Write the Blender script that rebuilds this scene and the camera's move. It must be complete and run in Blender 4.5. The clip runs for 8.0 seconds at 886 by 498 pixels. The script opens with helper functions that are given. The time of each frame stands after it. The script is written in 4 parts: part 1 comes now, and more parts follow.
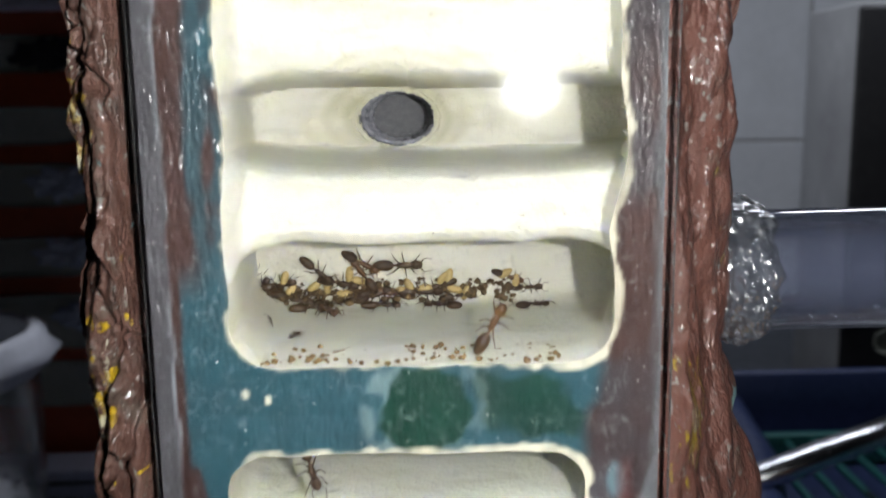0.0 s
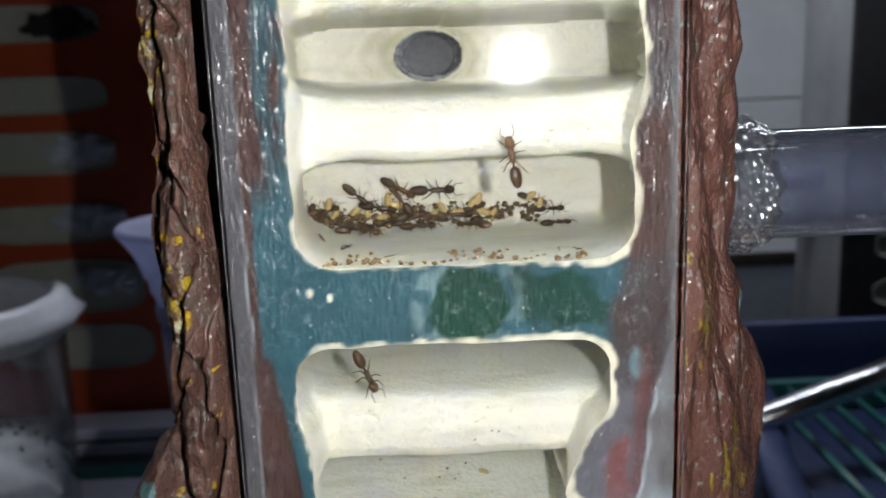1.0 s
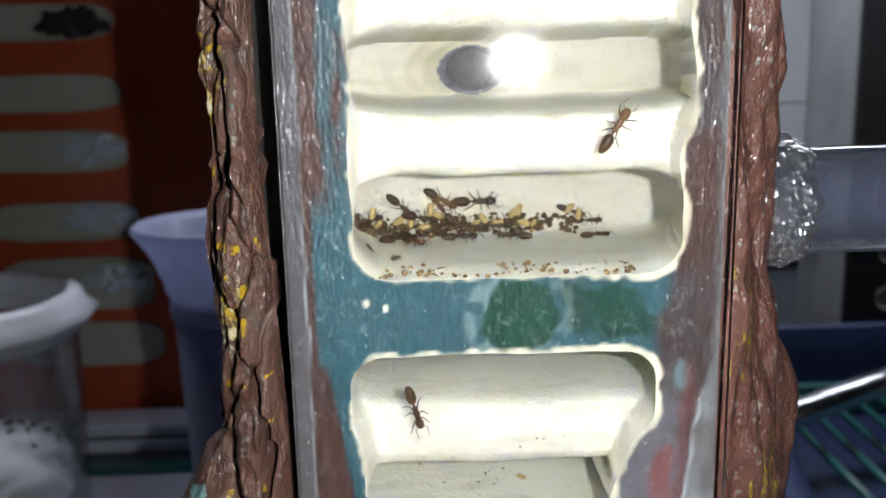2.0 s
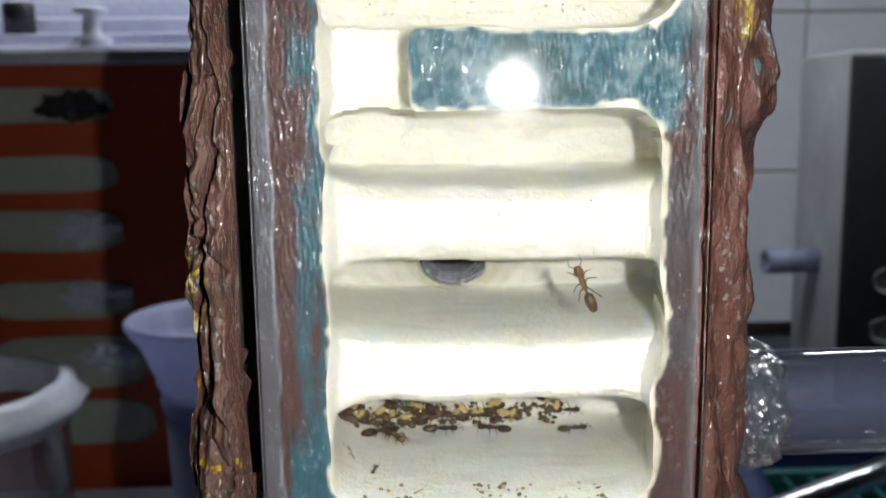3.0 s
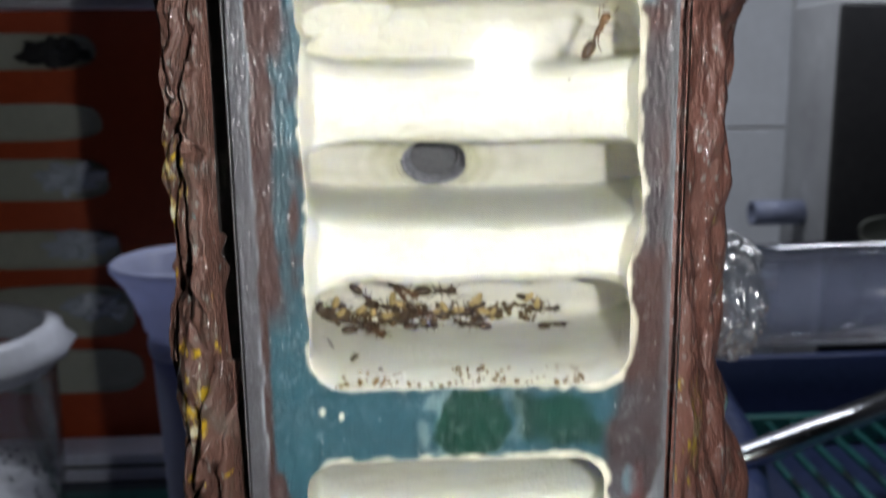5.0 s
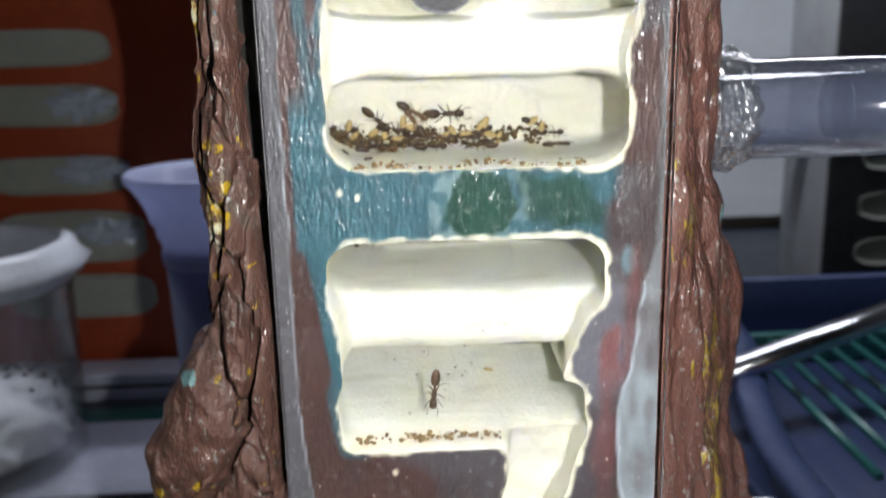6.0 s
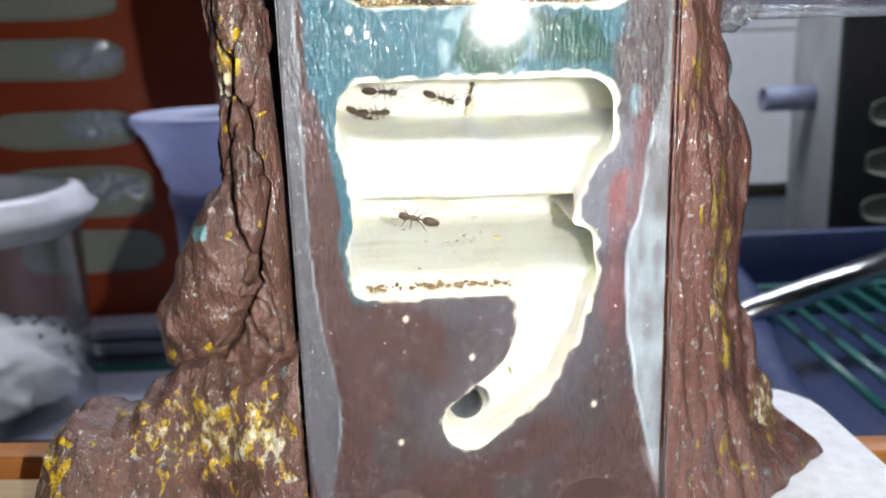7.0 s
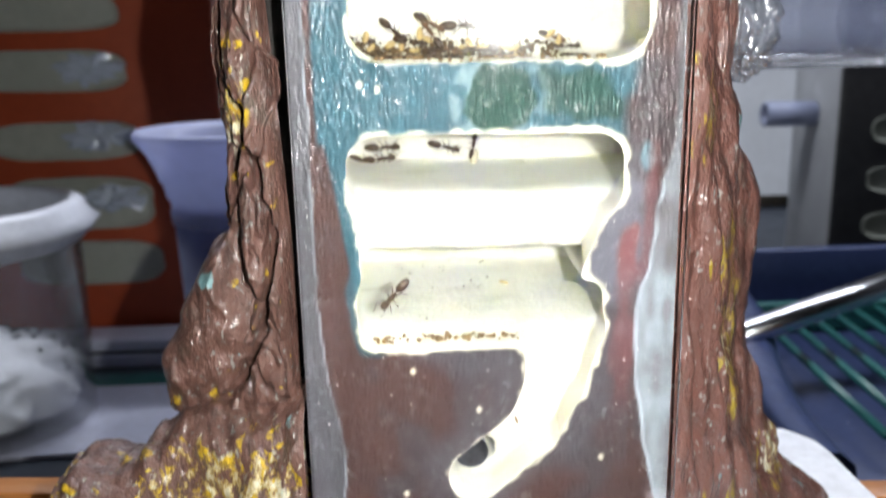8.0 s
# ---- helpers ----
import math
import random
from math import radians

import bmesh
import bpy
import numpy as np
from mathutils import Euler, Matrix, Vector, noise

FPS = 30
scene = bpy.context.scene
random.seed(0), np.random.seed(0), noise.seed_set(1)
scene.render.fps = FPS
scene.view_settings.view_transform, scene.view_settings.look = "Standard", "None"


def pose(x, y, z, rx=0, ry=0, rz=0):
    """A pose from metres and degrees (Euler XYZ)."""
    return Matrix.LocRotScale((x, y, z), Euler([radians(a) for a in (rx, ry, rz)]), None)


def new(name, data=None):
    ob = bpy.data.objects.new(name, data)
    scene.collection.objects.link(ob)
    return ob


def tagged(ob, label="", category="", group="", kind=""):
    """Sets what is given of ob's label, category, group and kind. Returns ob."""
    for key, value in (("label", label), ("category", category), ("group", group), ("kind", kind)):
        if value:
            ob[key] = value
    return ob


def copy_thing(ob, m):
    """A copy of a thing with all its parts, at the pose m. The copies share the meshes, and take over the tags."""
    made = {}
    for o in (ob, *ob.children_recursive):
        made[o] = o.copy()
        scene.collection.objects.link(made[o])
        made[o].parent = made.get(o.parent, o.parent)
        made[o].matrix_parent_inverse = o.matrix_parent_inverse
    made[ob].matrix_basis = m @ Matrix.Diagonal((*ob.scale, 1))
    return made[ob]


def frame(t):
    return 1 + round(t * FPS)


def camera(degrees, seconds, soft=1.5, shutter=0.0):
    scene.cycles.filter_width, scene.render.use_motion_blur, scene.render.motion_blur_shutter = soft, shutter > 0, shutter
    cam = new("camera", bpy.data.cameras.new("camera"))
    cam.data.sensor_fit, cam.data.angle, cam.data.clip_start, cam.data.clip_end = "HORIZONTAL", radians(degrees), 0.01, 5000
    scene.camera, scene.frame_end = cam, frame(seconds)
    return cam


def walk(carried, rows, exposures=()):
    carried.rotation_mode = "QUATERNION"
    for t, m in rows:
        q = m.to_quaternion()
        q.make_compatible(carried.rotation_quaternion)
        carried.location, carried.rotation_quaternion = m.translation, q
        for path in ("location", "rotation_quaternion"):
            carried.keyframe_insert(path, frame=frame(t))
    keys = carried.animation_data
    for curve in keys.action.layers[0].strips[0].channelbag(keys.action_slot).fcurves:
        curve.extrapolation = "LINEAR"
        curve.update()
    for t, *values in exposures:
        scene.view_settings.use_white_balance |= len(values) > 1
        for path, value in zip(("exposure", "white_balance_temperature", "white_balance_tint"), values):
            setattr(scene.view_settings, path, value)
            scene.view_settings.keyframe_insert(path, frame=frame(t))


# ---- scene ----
cam = camera(54.0, 8.0, soft=1.6, shutter=0.4)
cam.data.dof.use_dof = True
cam.data.dof.focus_distance, cam.data.dof.aperture_fstop = 0.15, 26.0
PATH = [
    (0, 0.00192, -0.11712, 0.13336, -9.24, 0.88, -1.76),
    (0.5, 0.00086, -0.13172, 0.13146, -11.05, 1.72, -1.57),
    (1, -0.00499, -0.13372, 0.12682, -11.10, 2.05, -1.97),
    (1.2, -0.00821, -0.13641, 0.13218, -12.98, 1.85, -1.78),
    (2.3, -0.01439, -0.13733, 0.12967, -9.81, 1.25, -2.08),
    (2.5, -0.01265, -0.14068, 0.13941, -9.11, 1.16, -1.89),
    (2.7, -0.01338, -0.13808, 0.15611, -10.00, 0.83, -2.77),
    (3, -0.01027, -0.13596, 0.16242, -8.67, 0.78, -2.16),
    (3.5, -0.01063, -0.13134, 0.17582, -8.31, 0.42, -2.30),
    (4, -0.01126, -0.12973, 0.18051, -9.10, 0.25, -2.44),
    (4.5, -0.01041, -0.13051, 0.17778, -9.54, 0.09, -2.48),
    (5, -0.00852, -0.13819, 0.14778, -10.75, 0.83, -2.83),
    (5.2, -0.00939, -0.14124, 0.13958, -11.61, 1.08, -2.97),
    (6.3, -0.01039, -0.15753, 0.10823, -13.19, 1.73, -2.28),
    (6.5, -0.01037, -0.15978, 0.09930, -13.21, 2.01, -2.26),
    (7, -0.01217, -0.15991, 0.09320, -13.84, 1.79, -2.28),
    (7.5, -0.01271, -0.15957, 0.08809, -14.30, 2.01, -2.18),
    (8, -0.01373, -0.15672, 0.10243, -13.72, 1.22, -2.26),
]
walk(cam, [(t, pose(x, y, z, 90 + pitch, lean, yaw)) for t, x, y, z, pitch, lean, yaw in PATH],
     exposures=[(0, -0.48), (0.5, -0.47), (1.2, -0.2), (2.3, 0.04), (3.5, -0.14), (4.5, -0.23), (5.2, -0.07), (6.3, 0.6), (7, 0.95), (8, 0.98)])

CM = 0.01


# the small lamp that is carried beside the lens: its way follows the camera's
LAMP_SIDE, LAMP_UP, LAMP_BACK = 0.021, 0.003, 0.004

world = bpy.data.worlds.new("room_air")
world.use_nodes = True
scene.world = world
world.node_tree.nodes["Background"].inputs[0].default_value = (0.62, 0.7, 1.0, 1)
world.node_tree.nodes["Background"].inputs[1].default_value = 0.006


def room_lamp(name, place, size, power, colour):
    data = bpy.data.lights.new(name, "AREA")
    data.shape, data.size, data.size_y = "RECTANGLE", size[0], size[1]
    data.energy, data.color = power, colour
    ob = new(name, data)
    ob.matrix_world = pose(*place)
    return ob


# unseen area light, added to supply the room light on shelf and wall
room_lamp("unseen_room_light", (0.18, 0.525, 0.56), (1.3, 0.05), 5.0, (0.82, 0.86, 0.95))

# ---------------------------------------------------------------- materials


class Net:
    """A small helper to wire shader nodes."""

    def __init__(self, name):
        self.mat = bpy.data.materials.new(name)
        self.mat.use_nodes = True
        self.tree = self.mat.node_tree
        self.tree.nodes.clear()
        self.out = self.add("ShaderNodeOutputMaterial")

    def add(self, kind, **sets):
        node = self.tree.nodes.new(kind)
        for key, value in sets.items():
            node.inputs[key.replace("_", " ")].default_value = value
        return node

    def wire(self, a, b):
        self.tree.links.new(a, b)

    def noise(self, scale, detail=4.0, rough=0.55, stretch=None, distortion=0.0):
        tex = self.add("ShaderNodeTexCoord")
        n = self.add("ShaderNodeTexNoise", Scale=scale, Detail=detail, Roughness=rough, Distortion=distortion)
        if stretch:
            m = self.add("ShaderNodeMapping")
            m.inputs["Scale"].default_value = stretch
            self.wire(tex.outputs["Object"], m.inputs["Vector"])
            self.wire(m.outputs["Vector"], n.inputs["Vector"])
        else:
            self.wire(tex.outputs["Object"], n.inputs["Vector"])
        return n.outputs["Fac"]

    def ramp(self, fac, low, high):
        r = self.add("ShaderNodeMapRange")
        r.inputs["From Min"].default_value, r.inputs["From Max"].default_value = low, high
        self.wire(fac, r.inputs["Value"])
        return r.outputs["Result"]

    def math(self, how, a, b):
        m = self.add("ShaderNodeMath")
        m.operation = how
        for k, v in enumerate((a, b)):
            if isinstance(v, (int, float)):
                m.inputs[k].default_value = v
            else:
                self.wire(v, m.inputs[k])
        return m.outputs[0]

    def mix(self, fac, a, b):
        m = self.add("ShaderNodeMix")
        m.data_type = "RGBA"
        for k, v in ((0, fac), (6, a), (7, b)):
            if isinstance(v, (int, float)):
                m.inputs[k].default_value = v
            elif isinstance(v, tuple):
                m.inputs[k].default_value = (*v, 1)
            else:
                self.wire(v, m.inputs[k])
        return m.outputs[2]

    def bsdf(self, colour, rough=0.5, metal=0.0, bump=None, strength=0.3, distance=0.0004, film=None, gloss=None, **more):
        p = self.add("ShaderNodeBsdfPrincipled")
        if isinstance(colour, tuple):
            p.inputs["Base Color"].default_value = (*colour, 1)
        else:
            self.wire(colour, p.inputs["Base Color"])
        if isinstance(rough, (int, float)):
            p.inputs["Roughness"].default_value = rough
        else:
            self.wire(rough, p.inputs["Roughness"])
        p.inputs["Metallic"].default_value = metal
        for key, value in more.items():
            p.inputs[key.replace("_", " ")].default_value = value
        if bump is not None:
            b = self.add("ShaderNodeBump", Strength=strength, Distance=distance)
            self.wire(bump, b.inputs["Height"])
            self.wire(b.outputs["Normal"], p.inputs["Normal"])
        if gloss is not None:
            self.wire(gloss, p.inputs["Coat Weight"])
        if film is not None:
            # the varnish lies smoother than what it covers
            f = self.add("ShaderNodeBump", Strength=1.0, Distance=film[1])
            self.wire(film[0], f.inputs["Height"])
            self.wire(f.outputs["Normal"], p.inputs["Coat Normal"])
        self.wire(p.outputs[0], self.out.inputs[0])
        return self.mat


def two_tone(name, a, b, scale, rough=0.5, stretch=None, bump=0.3, distance=0.0004, fine=6.0, metal=0.0, **more):
    n = Net(name)
    big = n.ramp(n.noise(scale, 3, stretch=stretch), 0.3, 0.7)
    small = n.noise(scale * fine, 4, stretch=stretch)
    colour = n.mix(big, a, b)
    colour = n.mix(n.ramp(small, 0.35, 0.75), colour, tuple(0.8 * v for v in a))
    r = n.ramp(small, 0.0, 1.0)
    r = n.math("ADD", n.math("MULTIPLY", r, 0.25), rough - 0.12)
    return n.bsdf(colour, r, metal, small, bump, distance, **more)


def painted(name):
    """Acrylic paint under a glossy, beaded film: the colour attribute with brush marks, scratches, droplets and painted
    glints.
    """
    n = Net(name)
    at = n.add("ShaderNodeAttribute")
    at.attribute_name = "paint"
    strokes = n.noise(420, 3, 0.6, stretch=(1.0, 1.0, 0.25))
    grain = n.noise(1500, 4, 0.7)
    blotch = n.noise(130, 3, 0.6)
    colour = n.mix(n.math("MULTIPLY", n.ramp(strokes, 0.5, 0.8), 0.1), at.outputs["Color"], (0.09, 0.11, 0.115))
    colour = n.mix(n.math("MULTIPLY", n.ramp(blotch, 0.45, 0.75), 0.3), colour, (0.03, 0.03, 0.034))
    scuff = n.math("MULTIPLY", n.ramp(n.noise(620, 6, 0.75, stretch=(0.9, 1.0, 0.7), distortion=1.2), 0.53, 0.68), n.ramp(n.noise(95, 3, 0.6), 0.38, 0.62))
    colour = n.mix(n.math("MULTIPLY", scuff, 0.75), colour, n.mix(0.12, n.mix(0.82, (0.5, 0.5, 0.5), at.outputs["Color"]), (0.3, 0.4, 0.42)))
    # pale dots painted in as glints of the beaded film
    glint = n.ramp(n.noise(1300, 1, 0.4, stretch=(1.2, 1.0, 0.7)), 0.73, 0.79)
    colour = n.mix(n.math("MULTIPLY", glint, 0.7), colour, (0.5, 0.48, 0.46))
    rough = n.math("ADD", n.math("MULTIPLY", n.ramp(blotch, 0.3, 0.7), 0.2), 0.42)
    height = n.math("ADD", strokes, n.math("MULTIPLY", grain, 0.7))
    wave = n.math("ADD", n.math("MULTIPLY", n.noise(220, 0, 0.5), 2.2), n.noise(1600, 0, 0.5, stretch=(1.0, 1.0, 0.35)))
    drops = n.ramp(n.noise(420, 2, 0.5, stretch=(1.0, 1.0, 0.6)), 0.43, 0.5)
    return n.bsdf(colour, rough, 0, height, 0.6, 0.0004, (wave, 0.0004), drops, Specular_IOR_Level=0.12, Coat_Roughness=0.11)


def plaster(name):
    """Pale cream plaster with pores and faint brownish stains."""
    n = Net(name)
    at = n.add("ShaderNodeAttribute")
    at.attribute_name = "paint"
    stain = n.ramp(n.noise(70, 4, 0.6), 0.55, 0.8)
    grain = n.noise(900, 4, 0.6)
    speck = n.ramp(n.noise(1300, 2, 0.5), 0.69, 0.72)
    colour = n.mix(n.math("MULTIPLY", stain, 0.15), at.outputs["Color"], (0.72, 0.66, 0.5))
    seam = n.ramp(n.noise(190, 5, 0.7, stretch=(0.4, 1.0, 1.6), distortion=0.4), 0.5, 0.68)
    colour = n.mix(n.math("MULTIPLY", seam, 0.5), colour, (0.44, 0.43, 0.34))
    colour = n.mix(n.math("MULTIPLY", n.ramp(grain, 0.5, 0.75), 0.3), colour, (0.5, 0.48, 0.4))
    colour = n.mix(n.math("MULTIPLY", speck, 0.5), colour, (0.15, 0.11, 0.06))
    return n.bsdf(colour, 0.62, 0, n.math("ADD", n.math("MULTIPLY", grain, 0.8), n.noise(240, 5, 0.65)), 0.6, 0.0012, Subsurface_Weight=0.2, Subsurface_Radius=(1.0, 0.8, 0.15), Subsurface_Scale=0.0015)


def bark_paint(name, a, b, dark, fleck_low, fleck_high, fleck_need, spots=(), teals=(), along=0.45, fleck=(0.68, 0.45, 0.015), rarer=0.06):
    """Varnished, painted clay bark with dry-brushed yellow, white and turquoise flecks."""
    n = Net(name)
    long = (1.0, 1.0, along)
    base = n.mix(n.ramp(n.noise(110, 4, 0.6, long), 0.3, 0.7), a, b)
    base = n.mix(n.math("MULTIPLY", n.ramp(n.noise(170, 5, 0.65, (1, 1, 0.6), 0.8), 0.56, 0.7), 0.45), base, (0.1, 0.105, 0.085))
    base = n.mix(n.math("MULTIPLY", n.ramp(n.noise(260, 4, 0.6, long), 0.5, 0.75), 0.7), base, dark)
    tex = n.add("ShaderNodeTexCoord")
    sep = n.add("ShaderNodeSeparateXYZ")
    n.wire(tex.outputs["Object"], sep.inputs[0])
    low = n.add("ShaderNodeMapRange")
    low.inputs["From Min"].default_value, low.inputs["From Max"].default_value = fleck_high, fleck_low
    n.wire(sep.outputs["Z"], low.inputs["Value"])
    fine = n.noise(430, 5, 0.65, (1, 1, 0.6)) if along > 0.3 else n.noise(900, 4, 0.65, (1, 1, 0.25), 0.5)
    patch = n.noise(190, 2, 0.5, (1, 1, min(0.7, 1.6 * along)), 0.8)
    pale = n.noise(260, 2, 0.5, (1, 1, 0.6), 1.0)
    need = n.math("SUBTRACT", fleck_need, n.math("MULTIPLY", low.outputs[0], 0.07))

    def near(places):
        total = 0.0
        for x, y, z, r, tall in places:
            m = n.add("ShaderNodeMapping")
            m.vector_type = "TEXTURE"
            m.inputs["Location"].default_value = (x * CM, y * CM, z * CM)
            m.inputs["Scale"].default_value = (r * CM, 3 * r * CM, r * tall * CM)
            n.wire(tex.outputs["Object"], m.inputs["Vector"])
            g = n.add("ShaderNodeTexGradient")
            g.gradient_type = "SPHERICAL"
            n.wire(m.outputs["Vector"], g.inputs["Vector"])
            total = n.math("MAXIMUM", g.outputs["Fac"], total)
        return total

    if spots:
        need = n.math("SUBTRACT", need, n.math("MULTIPLY", near(spots), 0.4))
    yellow = n.math("MULTIPLY", n.math("GREATER_THAN", patch, need), n.ramp(fine, 0.46, 0.58))
    white = n.math("MULTIPLY", n.math("GREATER_THAN", pale, n.math("ADD", need, rarer)), n.ramp(fine, 0.5, 0.6))
    teal = n.math("MULTIPLY", n.ramp(n.noise(95, 2, 0.5, None, 0.5), 0.735, 0.75), n.ramp(fine, 0.42, 0.5))
    if teals:
        teal = n.math("MAXIMUM", teal, n.ramp(n.math("ADD", near(teals), n.math("MULTIPLY", fine, 2.2)), 1.5, 1.6))
    base = n.mix(n.math("MULTIPLY", yellow, 0.9), base, fleck)
    base = n.mix(n.math("MULTIPLY", white, 0.85), base, (0.66, 0.63, 0.5))
    base = n.mix(n.math("MULTIPLY", teal, 0.8), base, (0.2, 0.42, 0.45))
    # pale paint specks, which also stand in for glints of the varnish
    speck_glint = n.ramp(n.noise(820, 2, 0.5, (1, 1, 0.6)), 0.64, 0.7)
    base = n.mix(n.math("MULTIPLY", speck_glint, 0.5), base, (0.42, 0.46, 0.44))
    height = n.math("ADD", n.math("ADD", n.noise(230, 4, 0.65, long), n.noise(420, 4, 0.6, (1, 1, 0.8))), n.math("MULTIPLY", n.noise(1000, 3, 0.6, (1, 1, 0.6)), 0.6))
    film = n.math("ADD", n.noise(500, 0, 0.5, (1, 1, 0.4)), n.math("MULTIPLY", n.noise(1900, 0, 0.5, (1, 1, 0.5)), 0.8))
    return n.bsdf(base, 0.4, 0, height, 0.9, 0.0012, (film, 0.00075), n.ramp(n.noise(330, 2, 0.5, (1, 1, 0.4)), 0.38, 0.47), Specular_IOR_Level=0.3, Coat_IOR=1.65, Coat_Roughness=0.17)


def clear(name, tint=(1, 1, 1), rough=0.0, ior=1.49, coat=0.0, coat_rough=0.1):
    n = Net(name)
    return n.bsdf(tint, rough, 0, Transmission_Weight=1.0, IOR=ior, Coat_Weight=coat, Coat_Roughness=coat_rough)


def milky(name, colour, rough=0.35):
    """Thin cloudy plastic: part of the light that falls on it comes out behind."""
    n = Net(name)
    p = n.add("ShaderNodeBsdfPrincipled", Roughness=rough)
    back = n.add("ShaderNodeBsdfTranslucent")
    tone = n.mix(n.ramp(n.noise(60, 3), 0.3, 0.7), colour, tuple(0.88 * v for v in colour))
    n.wire(tone, p.inputs["Base Color"])
    n.wire(tone, back.inputs["Color"])
    mix = n.add("ShaderNodeMixShader", Fac=0.5)
    n.wire(p.outputs[0], mix.inputs[1])
    n.wire(back.outputs[0], mix.inputs[2])
    n.wire(mix.outputs[0], n.out.inputs[0])
    return n.mat


def film(name, colour, alpha, rough, edge_power=4.0, sheen=0.04):
    """Thin clear plastic: mostly open, with its own faint tint and a sheen."""
    n = Net(name)
    p = n.add("ShaderNodeBsdfPrincipled", Alpha=alpha, Roughness=rough, Specular_IOR_Level=0.5, Coat_Weight=1.0, Coat_Roughness=rough)
    p.inputs["Base Color"].default_value = (*colour, 1)
    gloss = n.add("ShaderNodeBsdfGlossy", Roughness=rough)
    mix = n.add("ShaderNodeMixShader")
    edge = n.add("ShaderNodeLayerWeight", Blend=0.5)
    n.wire(n.math("ADD", n.math("MULTIPLY", n.math("POWER", edge.outputs["Facing"], edge_power), 0.85), sheen), mix.inputs[0])
    n.wire(p.outputs[0], mix.inputs[1])
    n.wire(gloss.outputs[0], mix.inputs[2])
    n.wire(mix.outputs[0], n.out.inputs[0])
    return n.mat


def glowing(name, colour, strength):
    n = Net(name)
    e = n.add("ShaderNodeEmission", Strength=strength)
    e.inputs["Color"].default_value = (*colour, 1)
    n.wire(e.outputs[0], n.out.inputs[0])
    return n.mat


PAINT = painted("face_paint")
PLASTER = plaster("cream_plaster")
BARK_L = bark_paint("brown_bark_paint", (0.175, 0.088, 0.069), (0.115, 0.055, 0.044), (0.03, 0.02, 0.017), 0.0, 0.045, 0.69,
                    ((-4.75, 1.8, 8.9, 0.6, 3.2), (-5.0, 1.6, 13.0, 0.8, 2.2), (-5.6, 1.0, 1.5, 2.0, 0.6), (-4.4, 0.6, 1.6, 1.1, 1.0), (-8.8, 1.5, 0.9, 1.0, 0.8)), ((-5.6, 1.8, 5.6, 0.4, 0.8),))
BARK_R = bark_paint("reddish_bark_paint", (0.185, 0.08, 0.063), (0.12, 0.051, 0.04), (0.065, 0.034, 0.028), -0.02, 0.03, 0.69,
                    ((4.05, 0.4, 8.7, 0.6, 2.4), (5.2, 1.6, 3.8, 1.0, 2.2), (4.75, 1.0, 5.9, 0.6, 2.0), (4.35, 0.4, 17.8, 0.5, 2.2), (6.8, 2.5, 0.8, 0.7, 1.8)),
                    ((4.05, 0.4, 16.2, 0.2, 1.2), (4.8, 1.0, 17.0, 0.18, 1.2), (5.2, 1.7, 6.9, 0.34, 1.8), (5.6, 2.1, 8.3, 0.34, 1.0)), 0.17, (0.34, 0.25, 0.02), 0.16)
# near-black put where gaps and insides lie in shade, and on the marks
BLACK = two_tone("filler_and_mark_black", (0.012, 0.010, 0.009), (0.02, 0.016, 0.014), 90, 0.85)
PANE = clear("clear_acrylic", (0.97, 0.98, 1.0), 0.0, 1.49, 0.13, 0.09)
TUBE = film("clear_tube_plastic", (0.55, 0.63, 1.0), 0.08, 0.09, 1.8)
GLUE = film("hot_glue", (0.75, 0.82, 0.95), 0.09, 0.24, 1.2, 0.22)
PORT = two_tone("grey_rubber_port", (0.075, 0.075, 0.084), (0.135, 0.135, 0.15), 200, 0.45)
ANT_DARK = two_tone("dark_brown_ant", (0.039, 0.0208, 0.0104), (0.0715, 0.0364, 0.0143), 700, 0.32, fine=3)
ANT_RED = two_tone("reddish_brown_ant", (0.119, 0.056, 0.021), (0.07, 0.0364, 0.014), 700, 0.32, fine=3)
BROOD = two_tone("pale_brood", (0.4, 0.28, 0.1), (0.5, 0.4, 0.19), 600, 0.4, fine=3)
PALE_LARVA = two_tone("whitish_larva", (0.55, 0.5, 0.36), (0.45, 0.41, 0.28), 600, 0.4, fine=3)
DEBRIS = two_tone("brown_debris", (0.135, 0.078, 0.03), (0.3, 0.203, 0.09), 800, 0.8, fine=3)
SLEEVE = two_tone("grey_clear_sleeve", (0.2, 0.2, 0.23), (0.3, 0.3, 0.34), 300, 0.25)
SCREEN = two_tone("grey_mesh_screen", (0.12, 0.115, 0.125), (0.06, 0.06, 0.068), 900, 0.6)
MAGNET = two_tone("brown_painted_metal", (0.046, 0.024, 0.021), (0.038, 0.021, 0.019), 120, 0.35)
SPECK = two_tone("dark_grit", (0.078, 0.0585, 0.039), (0.156, 0.117, 0.078), 900, 0.8, fine=3)
WOOD = two_tone("varnished_pine", (0.50, 0.20, 0.055), (0.36, 0.13, 0.035), 60, 0.4, (0.18, 1.0, 1.0), 0.3)
WOOD_PALE = two_tone("pale_pine", (0.52, 0.36, 0.2), (0.42, 0.27, 0.14), 60, 0.5, (0.18, 1.0, 1.0), 0.3)
PAPER = two_tone("white_paper", (0.82, 0.84, 0.9), (0.76, 0.78, 0.85), 40, 0.8, bump=0.1)
TABLE = two_tone("dark_laminate", (0.05, 0.06, 0.08), (0.035, 0.045, 0.06), 12, 0.5)
RED_BLOCK = two_tone("orange_red_paint", (0.52, 0.088, 0.028), (0.42, 0.065, 0.02), 25, 0.5, bump=0.4, distance=0.001)
